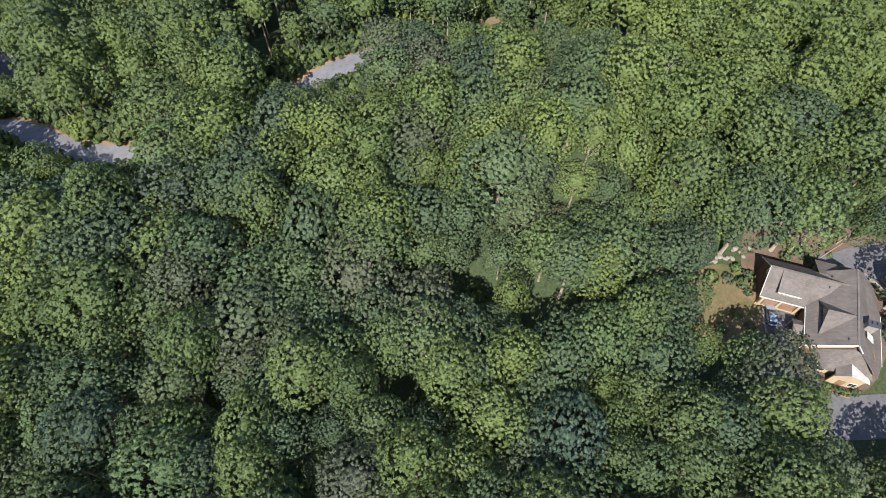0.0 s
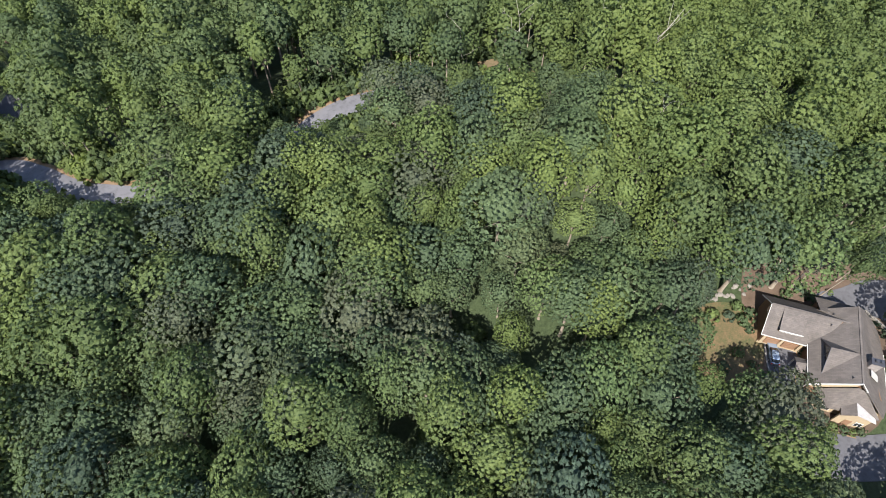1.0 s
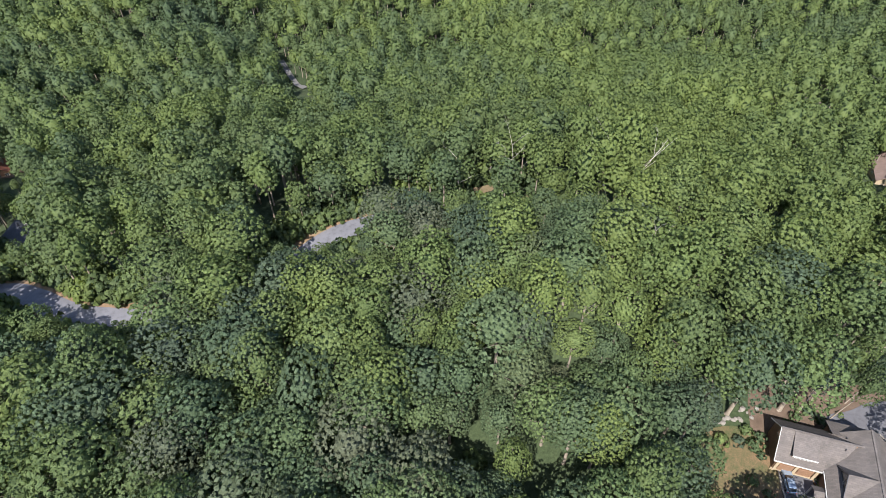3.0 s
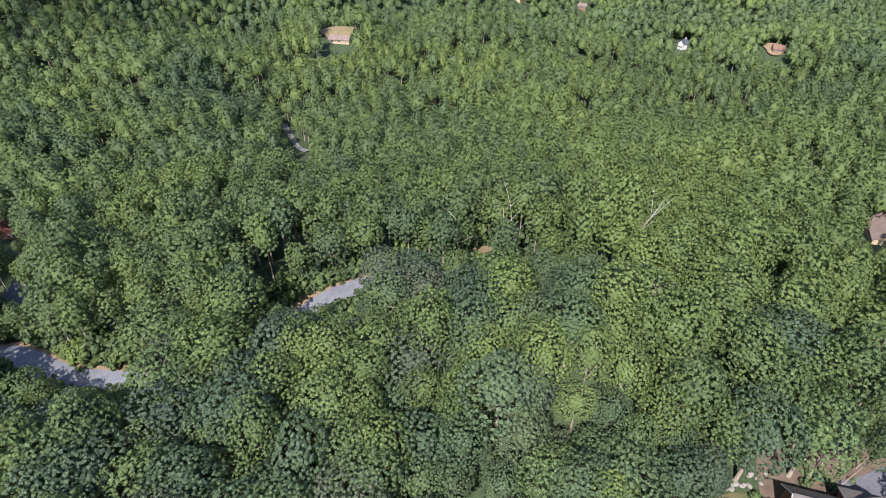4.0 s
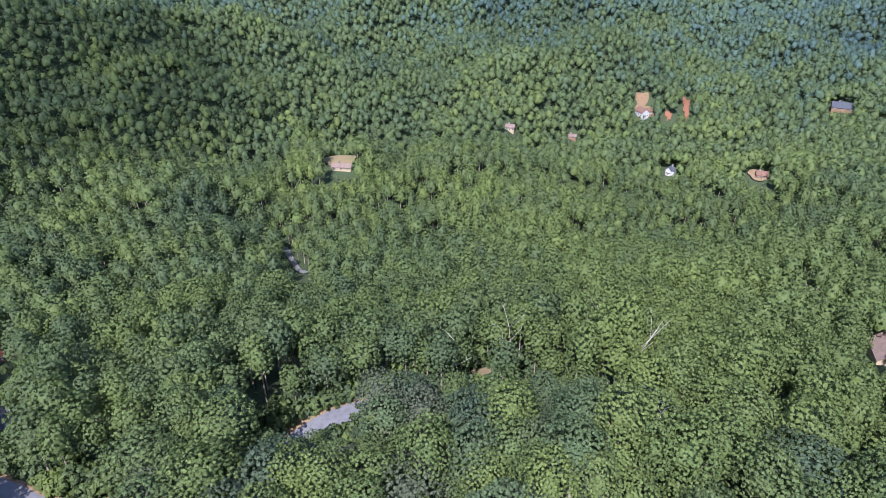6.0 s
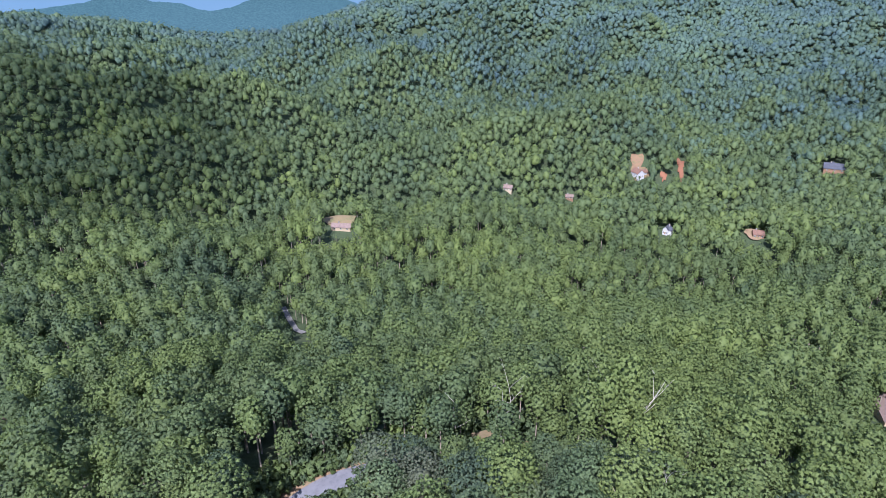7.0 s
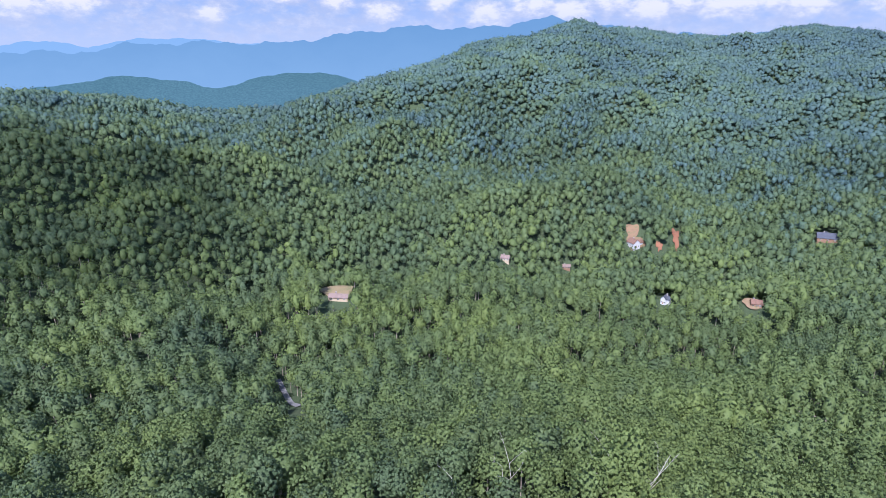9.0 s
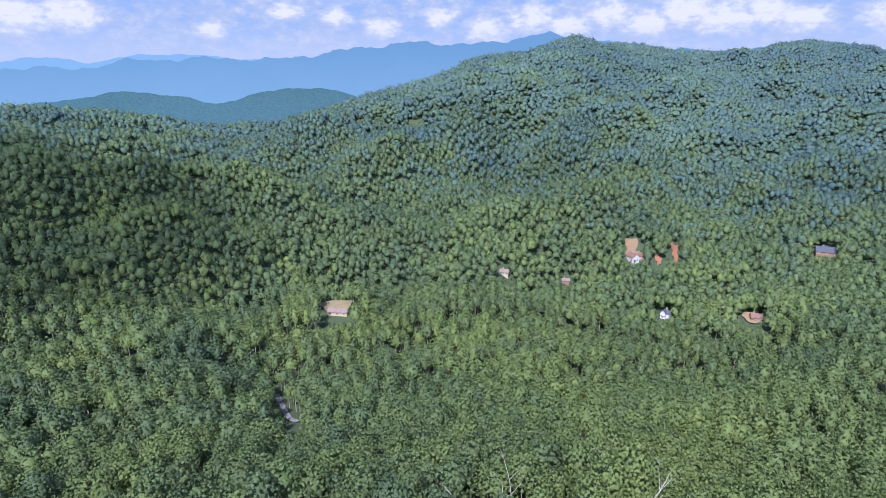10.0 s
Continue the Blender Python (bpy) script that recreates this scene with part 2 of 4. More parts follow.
def far_clear(x, y):
    """True on the far clearings, where no tree stands."""
    out = np.zeros(np.shape(x), bool)
    for name, radius in (("meadow", 15), ("cabin", 6), ("shed", 5), ("terrace", 10), ("cut", 6), ("cut_low", 5), ("manor", 12), ("white", 7), ("lodge", 8), ("tan", 4), ("tan_b", 2.5)):
        out |= np.hypot(x - FAR_SITES[name][0], y - FAR_SITES[name][1]) < radius
    px, py = FAR_SITES["meadow"]
    out |= distance_to_line(x, y, [(px * 1.05, py * 1.05), (px, py)]) < 14
    px, py = FAR_SITES["cut"]
    return out | (distance_to_line(x, y, [(px * 0.97, py * 0.97), (px * 1.045, py * 1.045)]) < 4.5)


# from each of these spots the trees are kept low on the open side: direction, degrees down, half the width
OUTLOOKS = [(*aim(a, d), w) for a, d, w in (
    (-9.15, 22.0, 10), (-9.15, 21.4, 10), (-9.15, 20.8, 10), (7.1, 18.2, 4), (12.9, 18.7, 3), (18.9, 16.1, 8), (22.4, 15.6, 4), (21.1, 16.6, 3.5), (33.7, 13.9, 9), (21.9, 21.1, 4), (29.3, 20.3, 6),
    (5.2, 40.8, 1.6), (10.4, 41.1, 0.0), (-15.2, 28.6, 1.5), (-14.7, 29.6, 1.5), (-14.2, 30.6, 1.5), (-13.9, 31.3, 1.5), (42.7, 31.7, 6),
    (-15.0, 44.1, 0.6), (-13.0, 44.4, 0.6), (-11.0, 44.0, 0.6), (-9.6, 43.7, 0.6),
    (-46.0, 38.9, 0.2), (-44.4, 42.0, 0.2), (-41.5, 44.7, 0.2), (-44.0, 35.4, 3), (-41.6, 31.5, 3))]
OUTLOOKS += [(66.5, 61.5, 1), (71, 60, 3), (53, 49, 1), (57, 47.5, 1.5), (61, 54, 2), (62, 60, 1.5), (67, 62, 2), (65, 50, 3), (74, 34, 1), (74, 30, 0.5), (72, 47, 6)]


def headroom(x, y):
    """How tall a tree may be here."""
    ground = land(x, y)
    best = np.full(np.shape(x), 99.0)
    for sx, sy, half in OUTLOOKS:
        rs = math.hypot(sx, sy)
        along = (x * sx + y * sy) / rs
        across = np.abs(x * sy - y * sx) / rs
        line = EYE_HEIGHT + (land_at(sx, sy) - EYE_HEIGHT) * along / rs
        own = (across < half + 3.2) & (along > 0) & (along < rs + 2)
        best = np.where(own, np.minimum(best, line - ground), best)
    return best


LANE = [(FAR_SITES["lane"][0] + dx, FAR_SITES["lane"][1] + dy) for dx, dy in ((-14, 30), (-8, 18), (0, 0), (5, -9), (9, -16))]


def open_ground(x, y):
    out = far_clear(x, y)
    out |= distance_to_line(x, y, ROADS["bend"]) < 5.2
    out |= distance_to_line(x, y, ROADS["creek"][:7]) < 5.0
    out |= distance_to_line(x, y, LANE) < 3.0
    for cx, cy, radius in CLEAR:
        out |= np.hypot(x - cx, y - cy) < radius
    return out


# ---- trees ----
def ico(level):
    bm = bmesh.new()
    bmesh.ops.create_icosphere(bm, subdivisions=level, radius=1.0)
    v = np.array([p.co[:] for p in bm.verts])
    f = np.array([[p.index for p in q.verts] for q in bm.faces])
    bm.free()
    return v, f


ICO = {1: ico(1), 2: ico(2), 5: ico(5)}


def crown_shape(g, radius, height, base, clumps, heart, sprays, size, low=-0.3, fill=0.6, jag=0.1, lobes=11, even=0.0):
    """A crown: limbs that end in rounded masses, each mass covered with tufts, each tuft a little dome of leaf sprays,
    over a leafy heart. even: how far the leaves turn to the crown's own dome and the sky.
    Arrays of vertices, triangles and the way each leaf faces."""
    middle = np.array([0, 0, base + height * 0.36])
    half = np.array([radius, radius, height * 0.64])

    def unit(d):
        return d / np.linalg.norm(d, axis=1, keepdims=True)

    def spread(n, jitter, lowest):
        """n directions, evenly over the crown from its top down."""
        k = np.arange(n) + 0.5
        up = 1 - k / n * (1 - lowest)
        turn = k * 2.39996 + g.uniform(0, 6)
        ring = np.sqrt(np.clip(1 - up ** 2, 0, 1))
        return unit(np.stack([np.cos(turn) * ring, np.sin(turn) * ring, up], 1) + g.normal(0, jitter, (n, 3)))
    limbs = spread(lobes, 0.2, low * 0.7)
    length = g.uniform(0.74, 1.18, lobes)

    def surface(d):
        """The reach of the limbs along the directions d, with creases between them."""
        close = d @ limbs.T
        swell = (0.52 + 0.48 * np.clip((close - 0.5) / 0.46, 0, 1) ** 0.6) * length
        return d * swell.max(1)[:, None] * half

    def sprigs(p, nrm, s):
        nrm = unit(nrm)
        side = unit(np.cross(nrm, g.normal(0, 1, p.shape)))
        fore = np.cross(nrm, side)
        return np.stack([p - side * s * 0.55 - fore * s * 0.3, p + side * s * 0.55 - fore * s * 0.3, p + fore * s * 0.62], 1).reshape(-1, 3)
    sv, sf = ICO[heart]
    sv = sv @ np.linalg.qr(g.normal(0, 1, (3, 3)))[0].T
    sf = sf[:, ::-1] if np.dot(np.cross(sv[sf[0, 1]] - sv[sf[0, 0]], sv[sf[0, 2]] - sv[sf[0, 0]]), sv[sf[0, 0]]) < 0 else sf
    sf = sf[sv[sf][:, :, 2].max(1) > -0.55]
    verts, faces, facing = [middle + surface(sv) * fill * (1 + g.normal(0, jag, (len(sv), 1)))], [sf], [unit(sv / half * radius + [0, 0, 0.6 * even])]
    if sprays:
        d = spread(clumps, 0.5 / math.sqrt(clumps), low)
        centre = middle + surface(d) * g.uniform(0.82, 1.03, (clumps, 1))
        out = unit(d / half * radius)
        tuft = radius * 1.38 / math.sqrt(clumps) * g.uniform(0.75, 1.3, clumps)
        pick = np.arange(sprays) % clumps
        e = unit(out[pick] * 0.75 + g.normal(0, 0.6, (sprays, 3)) + [0, 0, 0.25])
        p = centre[pick] + e * (tuft[pick] * g.uniform(0.75, 1.05, sprays))[:, None] * [1, 1, 0.85]
        verts.append(sprigs(p, e + g.normal(0, 0.3, e.shape), size * g.uniform(0.65, 1.35, (sprays, 1))))
        faces.append(np.arange(sprays * 3).reshape(-1, 3) + len(sv))
        facing.append(np.repeat(unit(e * (0.9 - 0.5 * even) + out[pick] * (0.2 + 0.4 * even) + g.normal(0, 0.16, e.shape) + [0, 0, 0.5 * even]), 3, axis=0))
    return np.vstack(verts), np.vstack(faces), np.vstack(facing)


def tube(points, radii, sides):
    """A tapering limb along points, closed at its tip."""
    points = [Vector(p) for p in points]
    verts, faces = [], []
    for i, (p, r) in enumerate(zip(points, radii)):
        ahead = (points[min(i + 1, len(points) - 1)] - points[max(i - 1, 0)]).normalized()
        a = ahead.orthogonal().normalized()
        b = ahead.cross(a)
        for s in range(sides):
            w = 2 * math.pi * s / sides
            verts.append(p + (a * math.cos(w) + b * math.sin(w)) * r)
    for i in range(len(points) - 1):
        for s in range(sides):
            q = i * sides
            u = (s + 1) % sides
            faces += [(q + s, q + u, q + sides + u), (q + s, q + sides + u, q + sides + s)]
    return np.array([v[:] for v in verts]), np.array(faces)


def joined(pieces):
    verts, faces, n = [], [], 0
    for v, f in pieces:
        verts.append(v)
        faces.append(np.asarray(f) + n)
        n += len(v)
    return np.vstack(verts), np.vstack(faces)


def trunk_shape(g, height, base, radius, thick):
    """A trunk with its root flare and limbs that reach into the crown."""
    bend = g.normal(0, 0.25, (5, 2))
    line = [(bend[i, 0] * i / 4, bend[i, 1] * i / 4, z) for i, z in enumerate((-0.6, 0.7, base * 0.55, base, base + height * 0.62))]
    pieces = [tube(line, [thick * 1.7, thick * 1.05, thick * 0.9, thick * 0.7, thick * 0.15], 7)]
    for k in range(5):
        w = k * 1.257 + g.uniform(-0.4, 0.4)
        z = base * g.uniform(0.75, 1.1)
        reach = radius * g.uniform(0.55, 0.8)
        pieces.append(tube([(0, 0, z), (math.cos(w) * reach * 0.5, math.sin(w) * reach * 0.5, z + height * 0.22),
                            (math.cos(w) * reach, math.sin(w) * reach, z + height * 0.42)], [thick * 0.4, thick * 0.25, thick * 0.06], 5))
    return joined(pieces)


def hex_spots(g, spacing, x0, x1, y0, y1, jitter=0.32):
    nx, ny = int((x1 - x0) / spacing) + 1, int((y1 - y0) / (spacing * 0.866)) + 1
    i, j = np.meshgrid(np.arange(nx), np.arange(ny))
    x = x0 + (i + 0.5 * (j % 2)) * spacing + g.uniform(-1, 1, i.shape) * spacing * jitter
    y = y0 + j * spacing * 0.866 + g.uniform(-1, 1, i.shape) * spacing * jitter
    return x.ravel(), y.ravel()


def wooded(x, y):
    """The stretch of country that the flight looks over."""
    a = np.degrees(np.arctan2(x, y))
    r = np.hypot(x, y)
    inside = (y > -14) & (np.abs(x) < 0.86 * np.maximum(y, 0) + 92)
    return inside & ((r < 300) | ((a > -41) & (a < 44))) & ~open_ground(x, y)


NEAR, MIDDLE, FAR, REMOTE = 122.0, 245.0, 490.0, 960.0
KINDS = [  # name, label, crown radius, crown height, clear bole, trunk
    ("oak_tree", "broad oak with a dense dull green crown in the woods", 6.0, 10.5, 9.0, 0.34),
    ("maple_tree", "maple with a rounded mid-green crown in the woods", 4.9, 10.5, 8.5, 0.26),
    ("tulip_tree", "tall tulip tree with a fresh yellow-green crown", 4.7, 12.5, 9.5, 0.28),
    ("hickory_tree", "hickory with a billowing dark green crown", 5.3, 10.5, 9.5, 0.28),
]


HOUSE = pose(75.8, 40.8, 0, 0, 0, -17.4)  # where the near house stands
YARD_TREES = ((-13, 25), (-9, 22.5), (-6, 26), (-2.5, 23.5), (1.5, 29), (-10.5, 29), (-4, 30))


def build_near_trees():
    g = np.random.default_rng(11)
    models = []
    for name, label, radius, height, base, thick in KINDS:
        for variant in range(3):
            r, h = radius * g.uniform(0.92, 1.1), height * g.uniform(0.92, 1.08)
            crown = crown_shape(g, r, h, base, 450 + 25 * variant, 1, 3000, 0.42, fill=0.5, lobes=10 + 3 * variant)
            models.append((name, label, crown, trunk_shape(g, h, base, r, thick)))
    x, y = hex_spots(g, 7.9, -128, 128, -16, 128, 0.27)
    keep = wooded(x, y) & (np.hypot(x, y) < NEAR)
    x, y = x[keep], y[keep]
    room = headroom(x, y)
    x, y, room = x[room > 7], y[room > 7], room[room > 7]
    # slender trees left standing on the bare earth behind the house
    yard = [HOUSE @ Vector((u, v, 0)) for u, v in YARD_TREES]
    x, y = np.append(x, [p.x for p in yard]), np.append(y, [p.y for p in yard])
    room = np.append(room, np.full(len(yard), 99.0))
    z = land(x, y)
    # kinds stand in loose groups
    group = rolling(x, y, 55, 1) + g.normal(0, 0.55, x.shape)
    order = np.clip(((group + 1.4) / 2.8 * 4).astype(int), 0, 3)
    # tulip trees rule on the sunny knoll
    knoll = (np.hypot((x - 78) * 0.72, y - 102) + 8 * rolling(x, y, 30, 2) < 36) & (np.sin(x * 12.9 + y * 78.2) > -0.45)
    order = np.where(knoll, 2, order)
    first = {}
    for px, py, pz, kind, tall in zip(x, y, z, order, room):
        pick = int(kind) * 3 + int(g.integers(3))
        s = min(g.choice((0.72, 0.85, 0.95, 1.05, 1.15, 1.35)) * g.uniform(0.95, 1.05), tall / 24)
        m = pose(px, py, pz, 0, 0, g.uniform(0, 360)) @ Matrix.Diagonal((s * g.uniform(0.86, 1.16), s * g.uniform(0.86, 1.16), min(s, 1.12) * g.uniform(0.86, 1.12), 1))
        if math.hypot(px - 74, py - 65) < 13 and tall == 99.0:
            m = pose(px, py, pz, 4, 6, g.uniform(0, 360)) @ Matrix.Diagonal((0.55, 0.55, 1.0, 1))
        if math.hypot(px - 76, py - 26) < 9:  # the forecourt is open to the sun
            continue
        if pick not in first:
            name, label, crown, trunk = models[pick]
            tree = new(name)
            mesh_object("trunk", *trunk, [M_BARK], tree, smooth=True)
            mesh_object("crown", crown[0], crown[1], [M_TULIP_LEAF if name == "tulip_tree" else M_LEAF], tree, smooth=True, facing=crown[2])
            tagged(tree, label, "tree", "trees of the near wood")
            tree.matrix_basis = m
            first[pick] = tree
        else:
            t = copy_thing(first[pick], Matrix.Identity(4))
            t.matrix_basis = m


def build_woods(name, label, r0, r1, spacing, sprays, size, clumps, heart, fill, grow, models=8, seed=3, bole=True, thin=0.03, tall=1.0, foot=1.0, lobes=8, even=0.0):
    """A belt of woodland: every tree its own crown and bole, all in one mesh."""
    g = np.random.default_rng(seed)
    shapes = []
    for k in range(models):
        _, _, radius, height, base, thick = KINDS[k % 4]
        r, h = radius * g.uniform(0.9, 1.1) * grow, height * g.uniform(0.9, 1.1)
        crown = crown_shape(g, r, h * tall, base * foot, clumps, heart, sprays, size, fill=fill, lobes=lobes, even=even)
        pieces, facing = [crown[:2]], crown[2]
        slots = np.zeros(len(crown[1]), np.int32)
        if bole:
            pieces.append(tube([(0, 0, -1), (0, 0, base + h * 0.4)], [thick * 1.2, thick * 0.5], 3))
            slots = np.append(slots, np.ones(len(pieces[1][1]), np.int32))
            round_it = pieces[1][0] * [1, 1, 0]
            facing = np.vstack([facing, round_it / np.linalg.norm(round_it, axis=1, keepdims=True)])
        shapes.append((*joined(pieces), slots, facing))
    x, y = hex_spots(g, spacing, -0.86 * r1 - 100, 0.92 * r1 + 100, -16, r1)
    r = np.hypot(x, y)
    a = np.degrees(np.arctan2(x, y))
    crest = np.interp(a, DIRECTION, CREST_AT)
    # the belts run into one another without a line
    edge = r + 16 * rolling(x, y, 70, 1) + 10 * np.sin(x * 1.7 + y * 2.3)
    near_edge = r if r0 <= NEAR else edge
    keep = (near_edge >= r0) & (edge < r1) & (r < crest + 40)
    x, y = x[keep], y[keep]
    keep = wooded(x, y) & (g.uniform(0, 1, x.shape) > thin)
    x, y = x[keep], y[keep]
    room = headroom(x, y)
    x, y, room = x[room > 5], y[room > 5], room[room > 5]
    z = land(x, y)
    kind = g.integers(0, models, len(x))
    # haze put into the leaf hue: bluer with distance; yellower near by and rightwards
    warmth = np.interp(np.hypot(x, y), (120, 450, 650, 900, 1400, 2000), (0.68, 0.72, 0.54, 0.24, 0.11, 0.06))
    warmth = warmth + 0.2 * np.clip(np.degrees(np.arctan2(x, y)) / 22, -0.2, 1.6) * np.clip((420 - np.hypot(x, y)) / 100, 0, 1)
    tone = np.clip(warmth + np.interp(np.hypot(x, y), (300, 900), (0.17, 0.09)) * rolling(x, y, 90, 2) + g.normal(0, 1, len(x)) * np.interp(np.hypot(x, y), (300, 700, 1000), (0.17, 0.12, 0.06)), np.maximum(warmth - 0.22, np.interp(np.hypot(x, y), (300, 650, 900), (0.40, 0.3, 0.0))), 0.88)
    vs, fs, hs, ss, ns, n = [], [], [], [], [], 0
    for k, (v, f, slots, face) in enumerate(shapes):
        own = np.where(kind == k)[0]
        w = g.uniform(0, 6.283, len(own))
        stand = np.clip(1 + 0.13 * rolling(x[own], y[own], 26, 5), 0.8, 1.25)
        s = np.minimum(g.uniform(0.78, 1.2, len(own)) * stand, room[own] / 25)
        c, d = np.cos(w) * s, np.sin(w) * s
        vx = v[None, :, 0] * c[:, None] - v[None, :, 1] * d[:, None] + x[own][:, None]
        vy = v[None, :, 0] * d[:, None] + v[None, :, 1] * c[:, None] + y[own][:, None]
        vz = v[None, :, 2] * (s * g.uniform(0.82, 1.18, len(own)))[:, None] + z[own][:, None]
        vs.append(np.stack([vx, vy, vz], -1).reshape(-1, 3))
        fs.append((f[None] + (np.arange(len(own)) * len(v))[:, None, None] + n).reshape(-1, 3))
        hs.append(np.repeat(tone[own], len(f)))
        c, d = np.cos(w), np.sin(w)
        ns.append(np.stack([face[None, :, 0] * c[:, None] - face[None, :, 1] * d[:, None], face[None, :, 0] * d[:, None] + face[None, :, 1] * c[:, None],
                            np.tile(face[:, 2], (len(own), 1))], -1).reshape(-1, 3))
        ss.append(np.tile(slots, len(own)))
        n += len(own) * len(v)
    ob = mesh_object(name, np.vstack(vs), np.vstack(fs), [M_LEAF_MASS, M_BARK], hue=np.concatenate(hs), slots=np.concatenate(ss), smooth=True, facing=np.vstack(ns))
    tagged(ob, label, "woods", kind="stuff")
    print(name, len(x), "trees", sum(len(f) for f in fs), "triangles")


build_near_trees()
build_woods("ridge_woods", "dense broadleaf woods on the near ridge in full summer leaf", NEAR, MIDDLE, 7.7, 1000, 0.62, 150, 1, 0.62, 0.84, seed=21, lobes=11, even=0.15, thin=0.06)
build_woods("slope_woods", "broadleaf woods running down the slope behind the ridge", MIDDLE, FAR, 7.3, 240, 0.86, 46, 1, 0.76, 0.8, seed=22, tall=0.95, foot=0.9, lobes=8, even=0.4, thin=0.05)
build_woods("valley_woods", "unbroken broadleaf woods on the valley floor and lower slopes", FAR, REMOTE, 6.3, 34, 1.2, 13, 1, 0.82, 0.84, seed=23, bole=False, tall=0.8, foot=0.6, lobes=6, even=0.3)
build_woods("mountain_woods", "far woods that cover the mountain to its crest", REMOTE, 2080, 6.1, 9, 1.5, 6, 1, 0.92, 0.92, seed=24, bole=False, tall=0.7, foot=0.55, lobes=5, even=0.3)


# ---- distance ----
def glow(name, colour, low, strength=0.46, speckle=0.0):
    """Distance that glows: haze put into a bluish emission that pales towards its foot."""
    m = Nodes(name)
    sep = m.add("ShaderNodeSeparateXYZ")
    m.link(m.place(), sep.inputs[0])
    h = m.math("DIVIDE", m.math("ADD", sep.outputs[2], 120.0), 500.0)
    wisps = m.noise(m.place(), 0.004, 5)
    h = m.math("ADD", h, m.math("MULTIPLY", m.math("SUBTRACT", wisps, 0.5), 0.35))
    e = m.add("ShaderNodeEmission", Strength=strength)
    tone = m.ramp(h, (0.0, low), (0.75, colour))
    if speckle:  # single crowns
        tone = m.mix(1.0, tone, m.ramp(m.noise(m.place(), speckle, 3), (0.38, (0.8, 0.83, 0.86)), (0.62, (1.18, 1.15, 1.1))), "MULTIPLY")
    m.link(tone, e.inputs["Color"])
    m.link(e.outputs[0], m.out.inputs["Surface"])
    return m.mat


def far_range(name, label, radius, peaks, depth, material, rough, seed):
    """A mountain range: a ridge with its two flanks. peaks: direction and height of its skyline."""
    az = np.arange(-62, 62.01, 0.25)
    g = np.random.default_rng(seed)
    top = np.interp(az, [p[0] for p in peaks], [p[1] for p in peaks])
    top = np.convolve(np.pad(top, 6, "edge"), np.hanning(13) / np.hanning(13).sum(), "valid")
    top = top + rough * sum(np.sin(az * f + g.uniform(0, 6)) / f ** 0.8 for f in (1.1, 2.3, 4.1, 7.7, 15.1))
    verts, cols = [], 9
    for a, t in zip(np.radians(az), top):
        for k in range(cols):
            u = k / (cols - 1) * 2 - 1
            r = radius + u * depth
            z = -160 + (t + 160) * (1 - abs(u) ** 1.3) + (0 if k in (0, cols // 2, cols - 1) else rough * 2 * math.sin(a * 90 + k * 2))
            verts.append((r * math.sin(a), r * math.cos(a), z))
    n = len(az)
    faces = [(i * cols + k, (i + 1) * cols + k, (i + 1) * cols + k + 1, i * cols + k + 1) for i in range(n - 1) for k in range(cols - 1)]
    ob = mesh_object(name, verts, faces, [material], smooth=True)
    return tagged(ob, label, "mountains", kind="structure")


def seen(rise, radius):
    return EYE_HEIGHT + radius * math.tan(radians(rise))


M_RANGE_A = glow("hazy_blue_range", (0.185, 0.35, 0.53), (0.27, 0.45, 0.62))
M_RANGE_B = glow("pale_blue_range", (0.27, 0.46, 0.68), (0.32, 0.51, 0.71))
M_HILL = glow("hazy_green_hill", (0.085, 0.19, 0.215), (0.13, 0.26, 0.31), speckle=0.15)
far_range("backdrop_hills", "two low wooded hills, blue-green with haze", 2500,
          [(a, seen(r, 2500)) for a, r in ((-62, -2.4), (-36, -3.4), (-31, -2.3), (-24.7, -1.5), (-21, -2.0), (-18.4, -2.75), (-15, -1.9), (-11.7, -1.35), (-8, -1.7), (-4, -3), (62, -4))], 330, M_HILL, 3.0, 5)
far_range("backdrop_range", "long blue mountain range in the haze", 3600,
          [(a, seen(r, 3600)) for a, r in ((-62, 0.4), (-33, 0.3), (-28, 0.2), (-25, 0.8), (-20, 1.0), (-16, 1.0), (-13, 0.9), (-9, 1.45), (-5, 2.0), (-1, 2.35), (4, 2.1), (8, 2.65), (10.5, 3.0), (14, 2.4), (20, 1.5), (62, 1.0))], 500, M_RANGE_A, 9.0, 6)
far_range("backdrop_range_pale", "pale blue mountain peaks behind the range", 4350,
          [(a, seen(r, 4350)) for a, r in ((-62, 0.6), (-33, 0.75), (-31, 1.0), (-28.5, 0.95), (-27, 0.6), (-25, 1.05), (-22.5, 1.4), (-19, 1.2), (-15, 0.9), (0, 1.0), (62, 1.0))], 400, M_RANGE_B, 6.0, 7)


